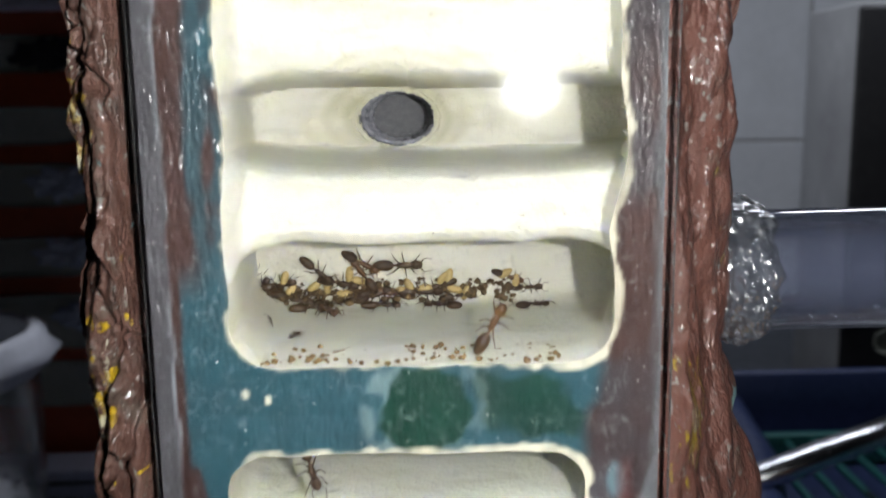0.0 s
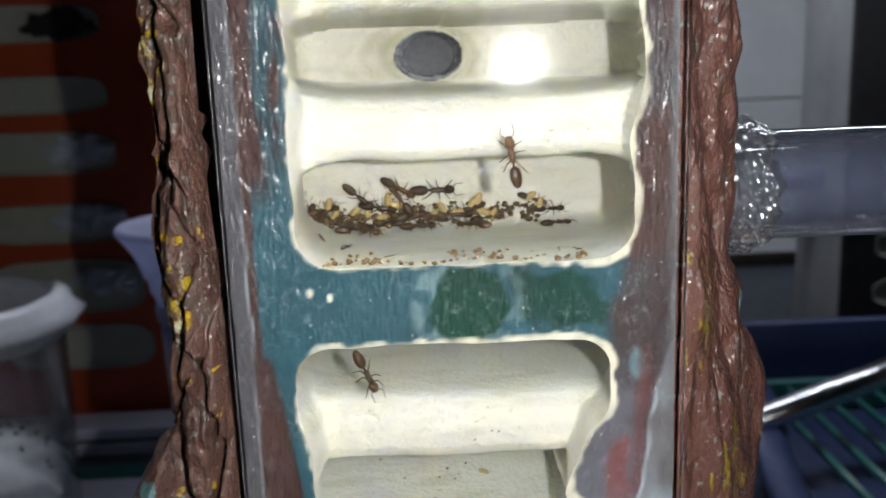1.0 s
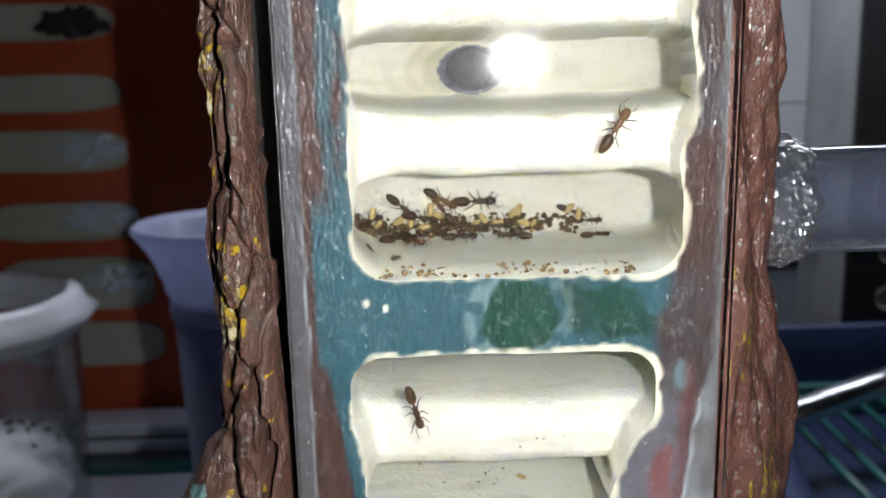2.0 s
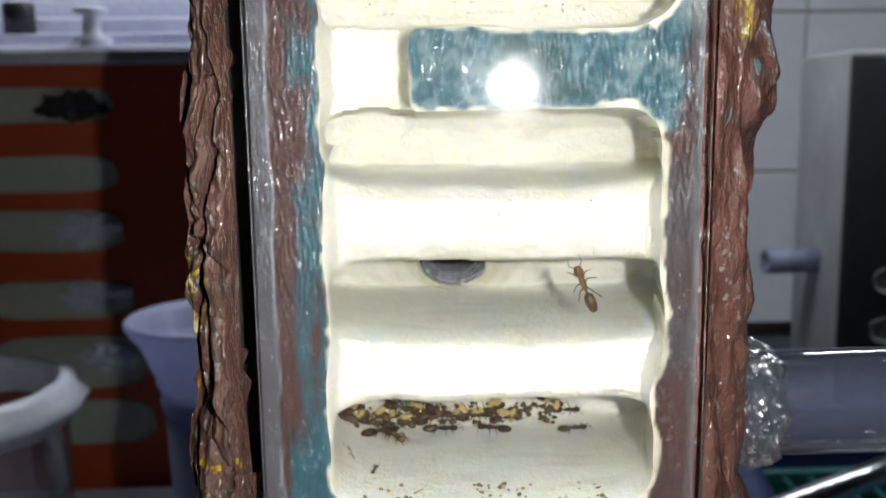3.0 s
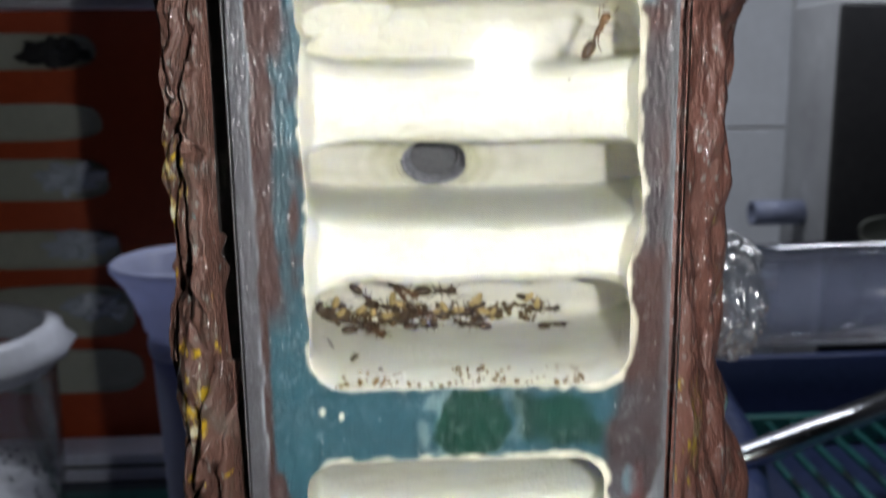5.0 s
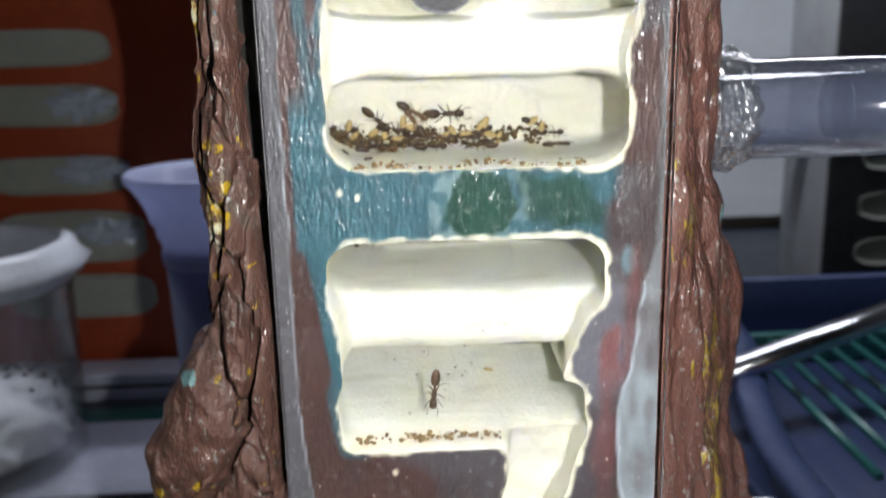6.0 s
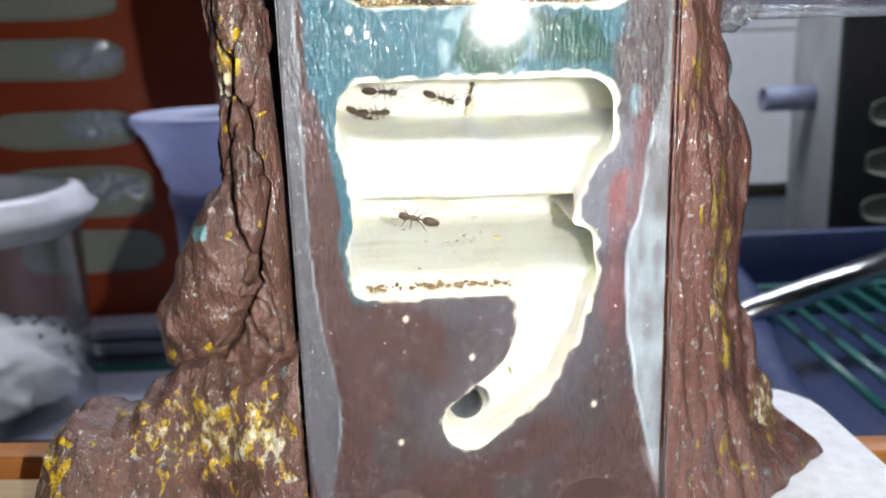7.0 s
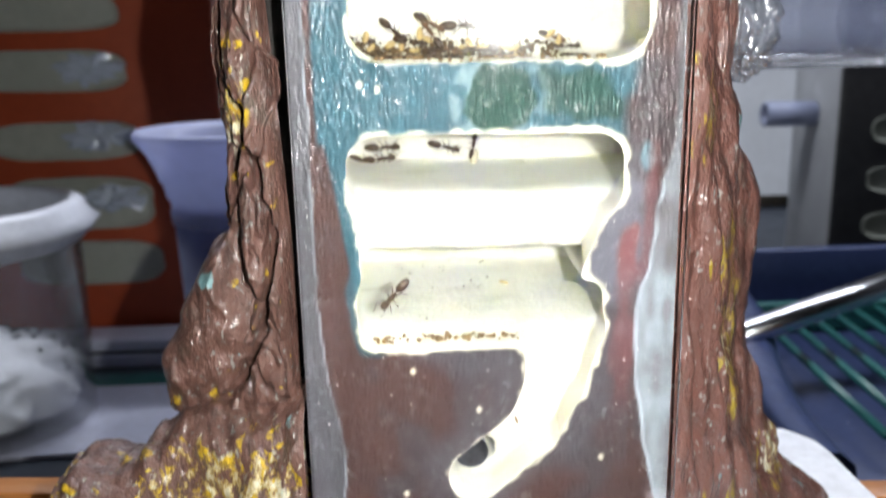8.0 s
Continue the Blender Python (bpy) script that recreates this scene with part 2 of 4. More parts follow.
PALE_BLOCK = two_tone("greenish_plaster", (0.52, 0.53, 0.45), (0.42, 0.44, 0.37), 20, 0.6)
GREY_BLOCK = two_tone("grey_concrete", (0.42, 0.43, 0.44), (0.27, 0.27, 0.28), 14, 0.75)
DIM_BLOCK = two_tone("dusty_dark_plaster", (0.16, 0.17, 0.145), (0.11, 0.115, 0.1), 18, 0.7)
DARK_BLOCK = two_tone("black_paint", (0.014, 0.014, 0.016), (0.025, 0.024, 0.026), 18, 0.5)
TILE = two_tone("white_glazed_tile", (0.66, 0.68, 0.71), (0.6, 0.62, 0.66), 4, 0.25, bump=0.05)
GROUT = two_tone("beige_grout", (0.42, 0.36, 0.28), (0.35, 0.3, 0.24), 60, 0.9)
WHITE_BOARD = two_tone("white_laminate", (0.82, 0.84, 0.95), (0.74, 0.77, 0.9), 10, 0.35, bump=0.1)
LILAC = two_tone("pale_lilac_plastic", (0.7, 0.72, 0.86), (0.62, 0.65, 0.8), 30, 0.35, bump=0.1)
CUP_WHITE = milky("milky_cup_plastic", (0.5, 0.53, 0.68))
LID = milky("milky_lid_plastic", (0.6, 0.63, 0.82))
FOIL = film("crumpled_clear_film", (0.78, 0.87, 1.0), 0.75, 0.18, 2.0, 0.12)
JAR_CLEAR = film("jar_plastic", (0.6, 0.63, 0.7), 0.05, 0.08)
RIM = two_tone("milky_rim_plastic", (0.66, 0.68, 0.74), (0.56, 0.57, 0.62), 30, 0.35, bump=0.2)
CHALK = two_tone("white_chalky_fill", (0.78, 0.8, 0.84), (0.62, 0.65, 0.7), 45, 0.8, bump=0.7, distance=0.002)
NAVY = two_tone("navy_plastic", (0.03, 0.045, 0.12), (0.04, 0.058, 0.14), 25, 0.35)
TEAL_BAR = two_tone("teal_plastic", (0.02, 0.13, 0.12), (0.014, 0.09, 0.09), 30, 0.35)
CHROME = two_tone("polished_steel", (0.75, 0.76, 0.8), (0.66, 0.67, 0.7), 40, 0.22, metal=1.0, bump=0.05)
SLATE = two_tone("blue_grey_plastic", (0.3, 0.33, 0.46), (0.23, 0.26, 0.38), 30, 0.4)
WALL = two_tone("grey_plaster_wall", (0.07, 0.07, 0.075), (0.055, 0.055, 0.06), 3, 0.9)
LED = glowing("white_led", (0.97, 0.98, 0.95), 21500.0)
CASE = two_tone("black_case", (0.015, 0.015, 0.017), (0.02, 0.02, 0.022), 60, 0.4)

# ---------------------------------------------------------------- mesh helpers (sizes in centimetres)


def finish(name, bm, material, parent=None, label="", smooth=True):
    me = bpy.data.meshes.new(name)
    bmesh.ops.scale(bm, vec=(CM, CM, CM), verts=bm.verts)
    bm.to_mesh(me)
    bm.free()
    if smooth:
        me.polygons.foreach_set("use_smooth", [True] * len(me.polygons))
    me.materials.append(material)
    ob = new(name, me)
    if parent is not None:
        ob.parent = parent
    if label:
        ob["label"] = label
    return ob


def part(name, bm, material, parent, label="", smooth=True):
    """A mesh under a thing; its shape is written in the place's own centimetres."""
    ob = finish(name, bm, material, parent, label, smooth)
    top = parent
    shift = Vector()
    while top is not None:
        shift -= top.location
        top = top.parent
    ob.location = shift
    return ob


def thing(name, x, y, z, label, category, group="", kind=""):
    ob = new(name)
    ob.empty_display_size = 0.01
    ob.location = (x * CM, y * CM, z * CM)
    return tagged(ob, label, category, group, kind)


def box(x0, x1, y0, y1, z0, z1, bevel=0.0, bm=None):
    bm = bm or bmesh.new()
    made = bmesh.ops.create_cube(bm, size=1)["verts"]
    for v in made:
        v.co = Vector(((x0 + x1) / 2 + v.co.x * (x1 - x0), (y0 + y1) / 2 + v.co.y * (y1 - y0), (z0 + z1) / 2 + v.co.z * (z1 - z0)))
    if bevel:
        edges = list({e for v in made for e in v.link_edges})
        bmesh.ops.bevel(bm, geom=edges, offset=bevel, segments=2, profile=0.5, affect="EDGES")
    return bm


def lathe(profile, x, y, seg=48, bm=None, wobble=0.0):
    """Turns (radius, height) pairs round the upright axis at x, y."""
    bm = bm or bmesh.new()
    rings = []
    for r, z in profile:
        ring = []
        for k in range(seg):
            a = 2 * math.pi * k / seg
            rr = r * (1 + wobble * noise.noise((3 * math.cos(a), 3 * math.sin(a), z)))
            ring.append(bm.verts.new((x + rr * math.cos(a), y + rr * math.sin(a), z)))
        rings.append(ring)
    for lo, hi in zip(rings, rings[1:]):
        for k in range(seg):
            bm.faces.new((lo[k], lo[(k + 1) % seg], hi[(k + 1) % seg], hi[k]))
    return bm


def sweep(points, radii, seg=12, bm=None, rough=0.0, freq=1.0, flat=1.0, twist=0.0, caps=True):
    """A round bar along points; rough: relief of its skin."""
    bm = bm or bmesh.new()
    points = [Vector(p) for p in points]
    rings = []
    side = None
    for i, p in enumerate(points):
        way = (points[min(i + 1, len(points) - 1)] - points[max(i - 1, 0)]).normalized()
        if side is None:
            side = way.orthogonal().normalized()
        side = (side - way * side.dot(way)).normalized()
        up = way.cross(side)
        ring = []
        for k in range(seg):
            a = 2 * math.pi * k / seg + twist * i
            d = side * math.cos(a) + up * math.sin(a) * flat
            r = radii[i]
            if rough:
                q = p + d * r
                f = freq
                r *= 1 + rough * (noise.noise((q.x * f, q.y * f, q.z * f * 0.35)) + 0.5 * noise.noise((q.x * f * 2.7, q.y * f * 2.7, q.z * f))
                                  - 0.7 * max(0, 0.25 - abs(noise.noise((q.x * f * 0.9 + 5, q.y * f * 0.9, q.z * f * 0.3)))) * 3 + 0.2 * noise.noise((q.x * f * 6, q.y * f * 6, q.z * f * 2.5)))
            ring.append(bm.verts.new(p + d * r))
        rings.append(ring)
    for lo, hi in zip(rings, rings[1:]):
        for k in range(seg):
            bm.faces.new((lo[k], lo[(k + 1) % seg], hi[(k + 1) % seg], hi[k]))
    if caps:
        bm.faces.new(rings[0][::-1])
        bm.faces.new(rings[-1])
    return bm


def blob(x, y, z, rx, ry, rz, rough=0.2, freq=0.8, sub=5, seed=0.0, bm=None, tilt=0.0):
    """A knobbly lump."""
    bm = bm or bmesh.new()
    made = bmesh.ops.create_icosphere(bm, subdivisions=sub, radius=1)["verts"]
    turn = Matrix.Rotation(radians(tilt), 3, "Y")
    for v in made:
        d = v.co.copy()
        q = Vector((d.x * rx, d.y * ry, d.z * rz)) * freq + Vector((seed, seed * 1.7, -seed))
        k = 1 + rough * (noise.noise(q) + 0.5 * noise.noise(q * 2.3) - 0.6 * abs(noise.noise(q * 1.4)) + 0.1 * noise.noise(q * 6) + 0.04 * noise.noise(q * 14))
        v.co = Vector((x, y, z)) + turn @ Vector((d.x * rx, d.y * ry, d.z * rz)) * k
    return bm


def lerp_rows(rows, s):
    """Reads a smooth curve given as (place, value) pairs in falling or rising order."""
    rows = sorted(rows)
    if s <= rows[0][0]:
        return rows[0][1]
    for (a, u), (b, v) in zip(rows, rows[1:]):
        if s <= b:
            k = (s - a) / (b - a)
            k = k * k * (3 - 2 * k)
            return u + (v - u) * k
    return rows[-1][1]

# ---------------------------------------------------------------- the ant nest

nest = thing("ant_nest", 0, 2, -0.9, "upright ant nest, cream chambers behind clear pane, brown bark sides", "ant nest")


def lattice(x, z, freq, seed):
    """Smooth noise from -1 to 1 on arrays."""
    table = np.random.RandomState(seed).uniform(-1, 1, (128, 128))
    u, v = x * freq + 40.3, z * freq + 17.7
    i, j = np.floor(u).astype(int), np.floor(v).astype(int)
    a, b = u - i, v - j
    a, b = a * a * (3 - 2 * a), b * b * (3 - 2 * b)
    g = lambda p, q: table[p % 128, q % 128]
    return (g(i, j) * (1 - a) + g(i + 1, j) * a) * (1 - b) + (g(i, j + 1) * (1 - a) + g(i + 1, j + 1) * a) * b


def rounded(x, z, x0, x1, z0, z1, r):
    """Signed distance to a box with round corners; negative inside."""
    qx = np.abs(x - (x0 + x1) / 2) - (x1 - x0) / 2 + r
    qz = np.abs(z - (z0 + z1) / 2) - (z1 - z0) / 2 + r
    return np.hypot(np.maximum(qx, 0), np.maximum(qz, 0)) + np.minimum(np.maximum(qx, qz), 0) - r


def duct(x, z, a, b, ra, rb):
    dx, dz = b[0] - a[0], b[1] - a[1]
    t = np.clip(((x - a[0]) * dx + (z - a[1]) * dz) / (dx * dx + dz * dz), 0, 1)
    return np.hypot(x - a[0] - t * dx, z - a[1] - t * dz) - (ra + (rb - ra) * t)


def union(a, b, k=0.2):
    h = np.clip(0.5 + 0.5 * (b - a) / k, 0, 1)
    return b * (1 - h) + a * h - k * h * (1 - h)


# depth of the plaster behind the pane, down the height: each niche has a sharp brow, a back and a sloping floor
PROFILE = [(22.6, 0.9), (19.4, 0.8), (19.22, 0.95), (19.17, 2.9), (18.9, 3.1), (18.1, 3.1), (17.86, 3.0), (17.77, 2.7), (17.68, 1.35), (17.5, 1.25),
           (16.5, 1.25), (16.36, 1.2), (16.31, 3.4), (15.32, 3.6), (15.21, 3.4), (15.13, 1.7), (15.05, 1.1), (14.85, 0.84), (14.5, 0.8), (14.1, 0.86), (13.88, 1.0), (13.78, 1.25), (13.74, 4.6),
           (12.64, 4.9), (12.55, 4.7), (12.5, 2.0), (12.45, 1.3), (12.36, 0.95), (12.15, 0.78), (11.6, 0.64), (11.44, 0.78), (11.38, 1.05), (11.34, 4.1), (10.05, 4.4), (9.95, 4.1), (9.84, 1.0), (9.7, 0.6),
           (8.7, 0.9), (8.56, 3.8), (7.53, 4.2), (7.45, 4.0), (7.37, 1.7), (7.3, 1.05), (7.08, 0.84), (6.8, 0.78), (6.42, 0.85), (6.22, 1.0), (6.16, 1.25), (6.12, 3.9), (5.2, 4.1), (5.06, 3.8), (4.82, 2.6), (4.68, 1.0), (4.58, 0.7),
           (4.3, 0.9), (3.6, 1.15), (2.4, 1.15), (1.0, 1.0)]
HOLES = [(-0.16, 13.14, 0.7), (-0.3, 1.83, 0.36)]


def chamber_gap(x, z):
    """Signed distance to the edge of the carved chambers."""
    wob = (0.035 * lattice(x, z, 0.9, 1) + 0.022 * lattice(x, z, 2.0, 2) + 0.008 * lattice(x, z, 5.0, 3)) * np.interp(z, (4.0, 5.0), (0.45, 1.0))
    d = rounded(x, z, -2.45, 3.0, 18.9, 23.5, 0.4)
    d = union(d, rounded(x, z, -2.5, 3.24, 17.56, 19.45, 0.9), 0.25)
    d = union(d, rounded(x, z, -2.4, -1.02, 15.6, 18.2, 0.15), 0.2)
    bulge = 0.12 * np.exp(-((z - 13.0) / 0.7) ** 2) - 0.1 * np.exp(-((z - 11.6) / 0.5) ** 2) + 0.22 * np.exp(-((z - 16.0) / 0.7) ** 2) * (x < 0)
    main = rounded(x - np.where(x > 0, bulge, bulge * 0.8), z, -2.43, 2.9, 9.82, 16.32, 0.62)
    d = union(d, main, 0.12)
    low = rounded(x, z, -2.54, 2.52, 6.95, 8.53, 0.55)
    low = union(low, rounded(x, z, -2.38, 1.66, 5.0, 7.4, 0.2), 0.35)
    low = union(low, rounded(x, z, -2.42, 2.16, 4.46, 5.75, 0.3), 0.3)
    low = union(low, duct(x, z, (1.72, 7.5), (1.15, 6.1), 0.68, 0.6), 0.2)
    low = union(low, duct(x, z, (1.42, 4.7), (1.28, 3.7), 0.75, 0.57), 0.2)
    low = union(low, duct(x, z, (1.28, 3.7), (0.86, 2.75), 0.57, 0.5), 0.15)
    low = union(low, duct(x, z, (0.86, 2.75), (-0.28, 1.78), 0.5, 0.54), 0.15)
    return np.minimum(d, low) + wob


def face_paint(x, z, gap):
    """The paint's colours over the front: turquoise bands, brown and grey margins, pale bare rims."""
    n1, n2, n3 = lattice(x, z, 0.9, 11), lattice(x, z, 2.6, 12), lattice(x * 1.6, z * 0.5, 4.0, 13)
    brown, purple = np.array((0.043, 0.0205, 0.0175)), np.array((0.038, 0.031, 0.034))
    teal, deep = np.array((0.019, 0.06, 0.077)), np.array((0.004, 0.03, 0.02))
    lav, glue = np.array((0.062, 0.062, 0.07)), np.array((0.2, 0.225, 0.245))
    cream, red, chalk = np.array((0.701, 0.655, 0.51)), np.array((0.137, 0.0378, 0.0357)), np.array((0.271, 0.351, 0.351))

    def lay(c, mask, tone):
        m = np.clip(mask, 0, 1)[..., None]
        return c * (1 - m) + tone * m

    edge = lambda v, w: np.clip(0.5 + v / w, 0, 1)
    c = np.zeros(x.shape + (3,)) + brown
    c = lay(c, edge(n1 + 0.6 * n2 - 0.25, 0.4) * 0.75 * edge(x + 2.3, 0.2), purple)
    c = lay(c, edge(x - 2.3 + 0.25 * n1, 0.3) * edge(17.5 - z, 1) * edge(n1 + 0.5 * n3 + 0.1, 0.5) * 0.6, purple)
    c = lay(c, edge(0.5 - np.hypot((x + 2.35) * 1.3, (z - 15.2) * 0.45) + 0.15 * n3, 0.2) * 0.8, purple * 1.3)
    c = lay(c, edge(0.4 + 0.3 * n1 - gap, 0.35) * edge(8.3 - z, 0.5) * edge(z - 1.0, 0.5) * edge(x + 1.5, 0.6) * 0.75, np.array((0.0546, 0.0483, 0.0546)))
    c = lay(c, edge(0.75 - np.hypot(x - 2.4, (z - 6.5) * 0.55) + 0.2 * n2, 0.4) * 0.8, np.array((0.1, 0.1, 0.12)))
    left = edge(-2.3 - x, 0.1) * edge(x + 2.9 + 0.12 * n2, 0.12)
    blue = edge(lattice(x * 1.6, z * 0.28, 3.0, 19) + 0.35 * n3 - 0.16, 0.5) * edge(z - 9.6, 1.0) * edge(17.6 - z, 0.5)
    c = lay(c, left * blue * 0.75, teal)
    c = lay(c, edge(0.16 + 0.08 * n3 - gap, 0.08) * edge(-2.0 - x, 0.2) * edge(n2 + 0.5, 0.4) * 0.8, teal)
    slope = -2.95 + (8.4 - z) * 0.17
    c = lay(c, edge(x - np.maximum(slope, -3.06) + 0.03 * n2, 0.06) * edge(11.2 - z + 0.4 * n1, 0.8) * edge(z - 4.85, 0.1) * edge(0 - x, 0.5), teal)
    band = edge(z - 8.4, 0.1) * edge(10.3 - z, 0.1) * edge(x + 3.05, 0.1) * edge(2.55 + 0.2 * n2 - x, 0.25)
    c = lay(c, band, teal)
    bar = edge(z - 16.0 - 0.1 * n2, 0.2) * edge(17.75 + 0.3 * np.clip(x - 2, 0, 9) - z, 0.1) * edge(x + 1.2, 0.1) * edge(3.22 + 0.1 * n2 - x, 0.2)
    dark = np.maximum(np.abs(x - 1.7) - 0.62, np.abs(z - 9.2) - 0.42) + 0.25 * n2 + 0.12 * lattice(x, z, 6, 18)
    c = lay(c, edge(-dark, 0.15) * 0.95, deep)
    c = lay(c, bar, teal)
    c = lay(c, bar * edge(0.6 * lattice(x, z, 3.2, 51) + 0.6 * lattice(x, z, 7, 52) + 0.5 * lattice(x, z, 14, 53) - 0.2, 0.7) * 0.5, chalk * 0.6)
    c = lay(c, edge(z - 17.6, 0.4) * edge(x - 3.1 + 0.2 * n2, 0.2) * 0.5, chalk * 0.5)
    ring = np.hypot(x - 0.24, z - 9.14) + 0.07 * n2 + 0.05 * lattice(x, z, 7, 14)
    c = lay(c, edge(0.88 - ring, 0.1) * edge(lattice(x, z, 5.5, 20) + 0.5 * n3 + 0.05, 0.4) * np.where(x < 0.2, 0.33, 0.18), chalk)
    c = lay(c, edge(0.62 - ring, 0.06), deep)
    spot = np.maximum(np.abs(x - 0.95) - 0.6, np.abs(z - 17.0) - 0.4) + 0.22 * lattice(x, z, 4, 15) + 0.12 * lattice(x, z, 9, 16)
    c = lay(c, edge(-spot, 0.22) * 0.9, np.array((0.002, 0.03, 0.031)))
    c = lay(c, edge(0.17 - np.hypot(x - 2.95, (z - 8.0) * 0.75) + 0.08 * n2 + 0.06 * n3, 0.12) * 0.85, np.array((0.0945, 0.158, 0.179)))
    c = lay(c, edge(0.17 - np.abs(x - 2.62 - 0.03 * (z - 6.3)) + 0.07 * n2 + 0.05 * n3, 0.1) * edge(6.75 - z + 0.2 * n3, 0.2) * edge(z - 3.4, 1.6) * np.interp(z, (5.4, 6.2), (0.4, 0.8)), red)
    c = lay(c, edge(0.1 - np.abs(x - 3.0 - 0.06 * (z - 7.0)) + 0.05 * n2, 0.1) * edge(8.3 - z, 0.3) * edge(z - 5.6, 0.6) * 0.6, red * 0.7)
    streak = np.interp(z, (0.3, 1.2, 2.4, 3.6, 4.7, 5.6, 5.9, 6.6, 7.6, 8.4), (3.5, 3.28, 3.02, 2.84, 2.76, 2.86, 2.98, 3.12, 3.22, 3.5)) + 0.04 * n2 + 0.02 * n3
    c = lay(c, edge(x - streak, 0.06) * edge(z - 0.4, 0.3) * np.interp(z, (5.7, 6.0), (1.0, 0.55)) * np.clip(0.8 + 0.3 * n3 + 0.25 * n2, 0.5, 1), glue)
    c = lay(c, edge(0.03 - np.abs(x - streak - 0.02), 0.04) * edge(z - 0.6, 0.3) * edge(7.6 - z, 0.4) * np.clip(0.7 + 0.6 * n2, 0, 1), glue * 1.5)
    c = lay(c, edge(x - 3.42 + 0.04 * n2, 0.06) * edge(z - 5, 3) * 0.3, glue * 0.5)
    flare = -3.2 + 0.36 * np.exp(-((z - 2.1) / 1.7) ** 2) + 0.03 * n2
    c = lay(c, edge(flare - x, 0.05) * 0.85 * edge(z - 0.75 + 4 * (x + 3.45), 0.3), lav)
    c = lay(c, edge(0.02 - np.abs(flare - x), 0.02) * edge(z - 0.9, 0.3) * np.clip(0.45 + 0.5 * n3, 0, 1), glue)
    c = lay(c, edge(0.012 + 0.07 * np.clip(x / 2.5, 0, 1) + 0.05 * np.clip(1 - np.abs(z - 8.6) / 0.4, 0, 1) + 0.035 * n2 + 0.05 * lattice(x, z, 6, 17) - gap, 0.05) * np.clip(0.7 + 0.4 * n3, 0.2, 0.9), cream)
    for sx, sz in ((-2.25, 9.45), (-1.94, 9.36), (-1.46, 4.04), (-1.66, 1.46), (2.2, 2.1), (-0.2, 3.2)):
        c = lay(c, edge(0.045 - np.hypot(x - sx, (z - sz) * 0.7), 0.03), cream * 0.9)
    return c


def mesh_of(name, verts, quads, colours, material, parent, label=""):
    used, inverse = np.unique(quads, return_inverse=True)
    me = bpy.data.meshes.new(name)
    me.from_pydata((verts[used] * CM).tolist(), [], inverse.reshape(quads.shape).tolist())
    layer = me.color_attributes.new("paint", "FLOAT_COLOR", "POINT")
    layer.data.foreach_set("color", np.c_[colours[used], np.ones(len(used))].ravel())
    me.polygons.foreach_set("use_smooth", [True] * len(me.polygons))
    me.set_sharp_from_angle(angle=radians(52))
    me.materials.append(material)
    ob = new(name, me)
    ob.parent = parent
    ob.location = -parent.location
    if label:
        ob["label"] = label
    return ob


def plaster_depth(x, z, gap):
    zz = z + 0.05 * lattice(x, x * 0 + 3, 0.6, 24) + 0.025 * lattice(x, z * 1.5, 1.7, 25)
    # the pockets' ends are round
    for zc, h, right, reach in ((18.42, 0.76, 0.7, 2.15), (15.68, 0.62, 0.45, 1.85), (13.13, 0.62, 0.3, 1.85), (10.6, 0.76, 0.7, 1.85), (8.05, 0.52, 0.3, 1.85)):
        end = np.clip((np.abs(x - 0.22) - reach) / 0.8, 0, 1)
        shape = np.sqrt(1 - np.where(x > 0, right, 0.85) * end * end)
        up = np.abs(zz - zc)
        bent = np.where(up < h * shape, up / shape, h + (up - h * shape) * 0.35 / (h + 0.35 - h * shape))
        zz = np.where(up < h + 0.35, zc + np.sign(zz - zc) * bent, zz)
    d = np.interp(zz, [p[0] for p in PROFILE[::-1]], [p[1] for p in PROFILE[::-1]])
    e = 0.16
    tx = (chamber_gap(x + e, z) - chamber_gap(x - e, z)) / (2 * e)
    tz = (chamber_gap(x, z + e) - chamber_gap(x, z - e)) / (2 * e)
    width = 0.11 - 0.05 * np.clip(tx, 0, 1) + 0.06 * np.clip(-tx, 0, 1) + 0.05 * np.clip(-tz, 0, 1)
    wall = np.clip((-gap) / width, 0, 1)
    wall = wall * wall * (3 - 2 * wall)
    d = d * wall * np.clip(0.93 + 0.2 * np.clip(-gap, 0, 0.5), 0, 1)
    d = d + (gap < -0.1) * (0.07 * lattice(x, z, 0.9, 21) + 0.04 * lattice(x, z, 2.6, 22) + 0.018 * lattice(x, z, 6, 23) + 0.008 * lattice(x, z, 13, 26))
    hx, hz, hr = HOLES[1]
    r = np.hypot(x - hx, z - hz)
    d = np.where(r < hr * 1.5, d + 0.25 * np.clip(1.5 - r / hr, 0, 1), d)
    d = np.where(r < hr * 0.97, d + 1.4, d)
    return np.maximum(d, 0)


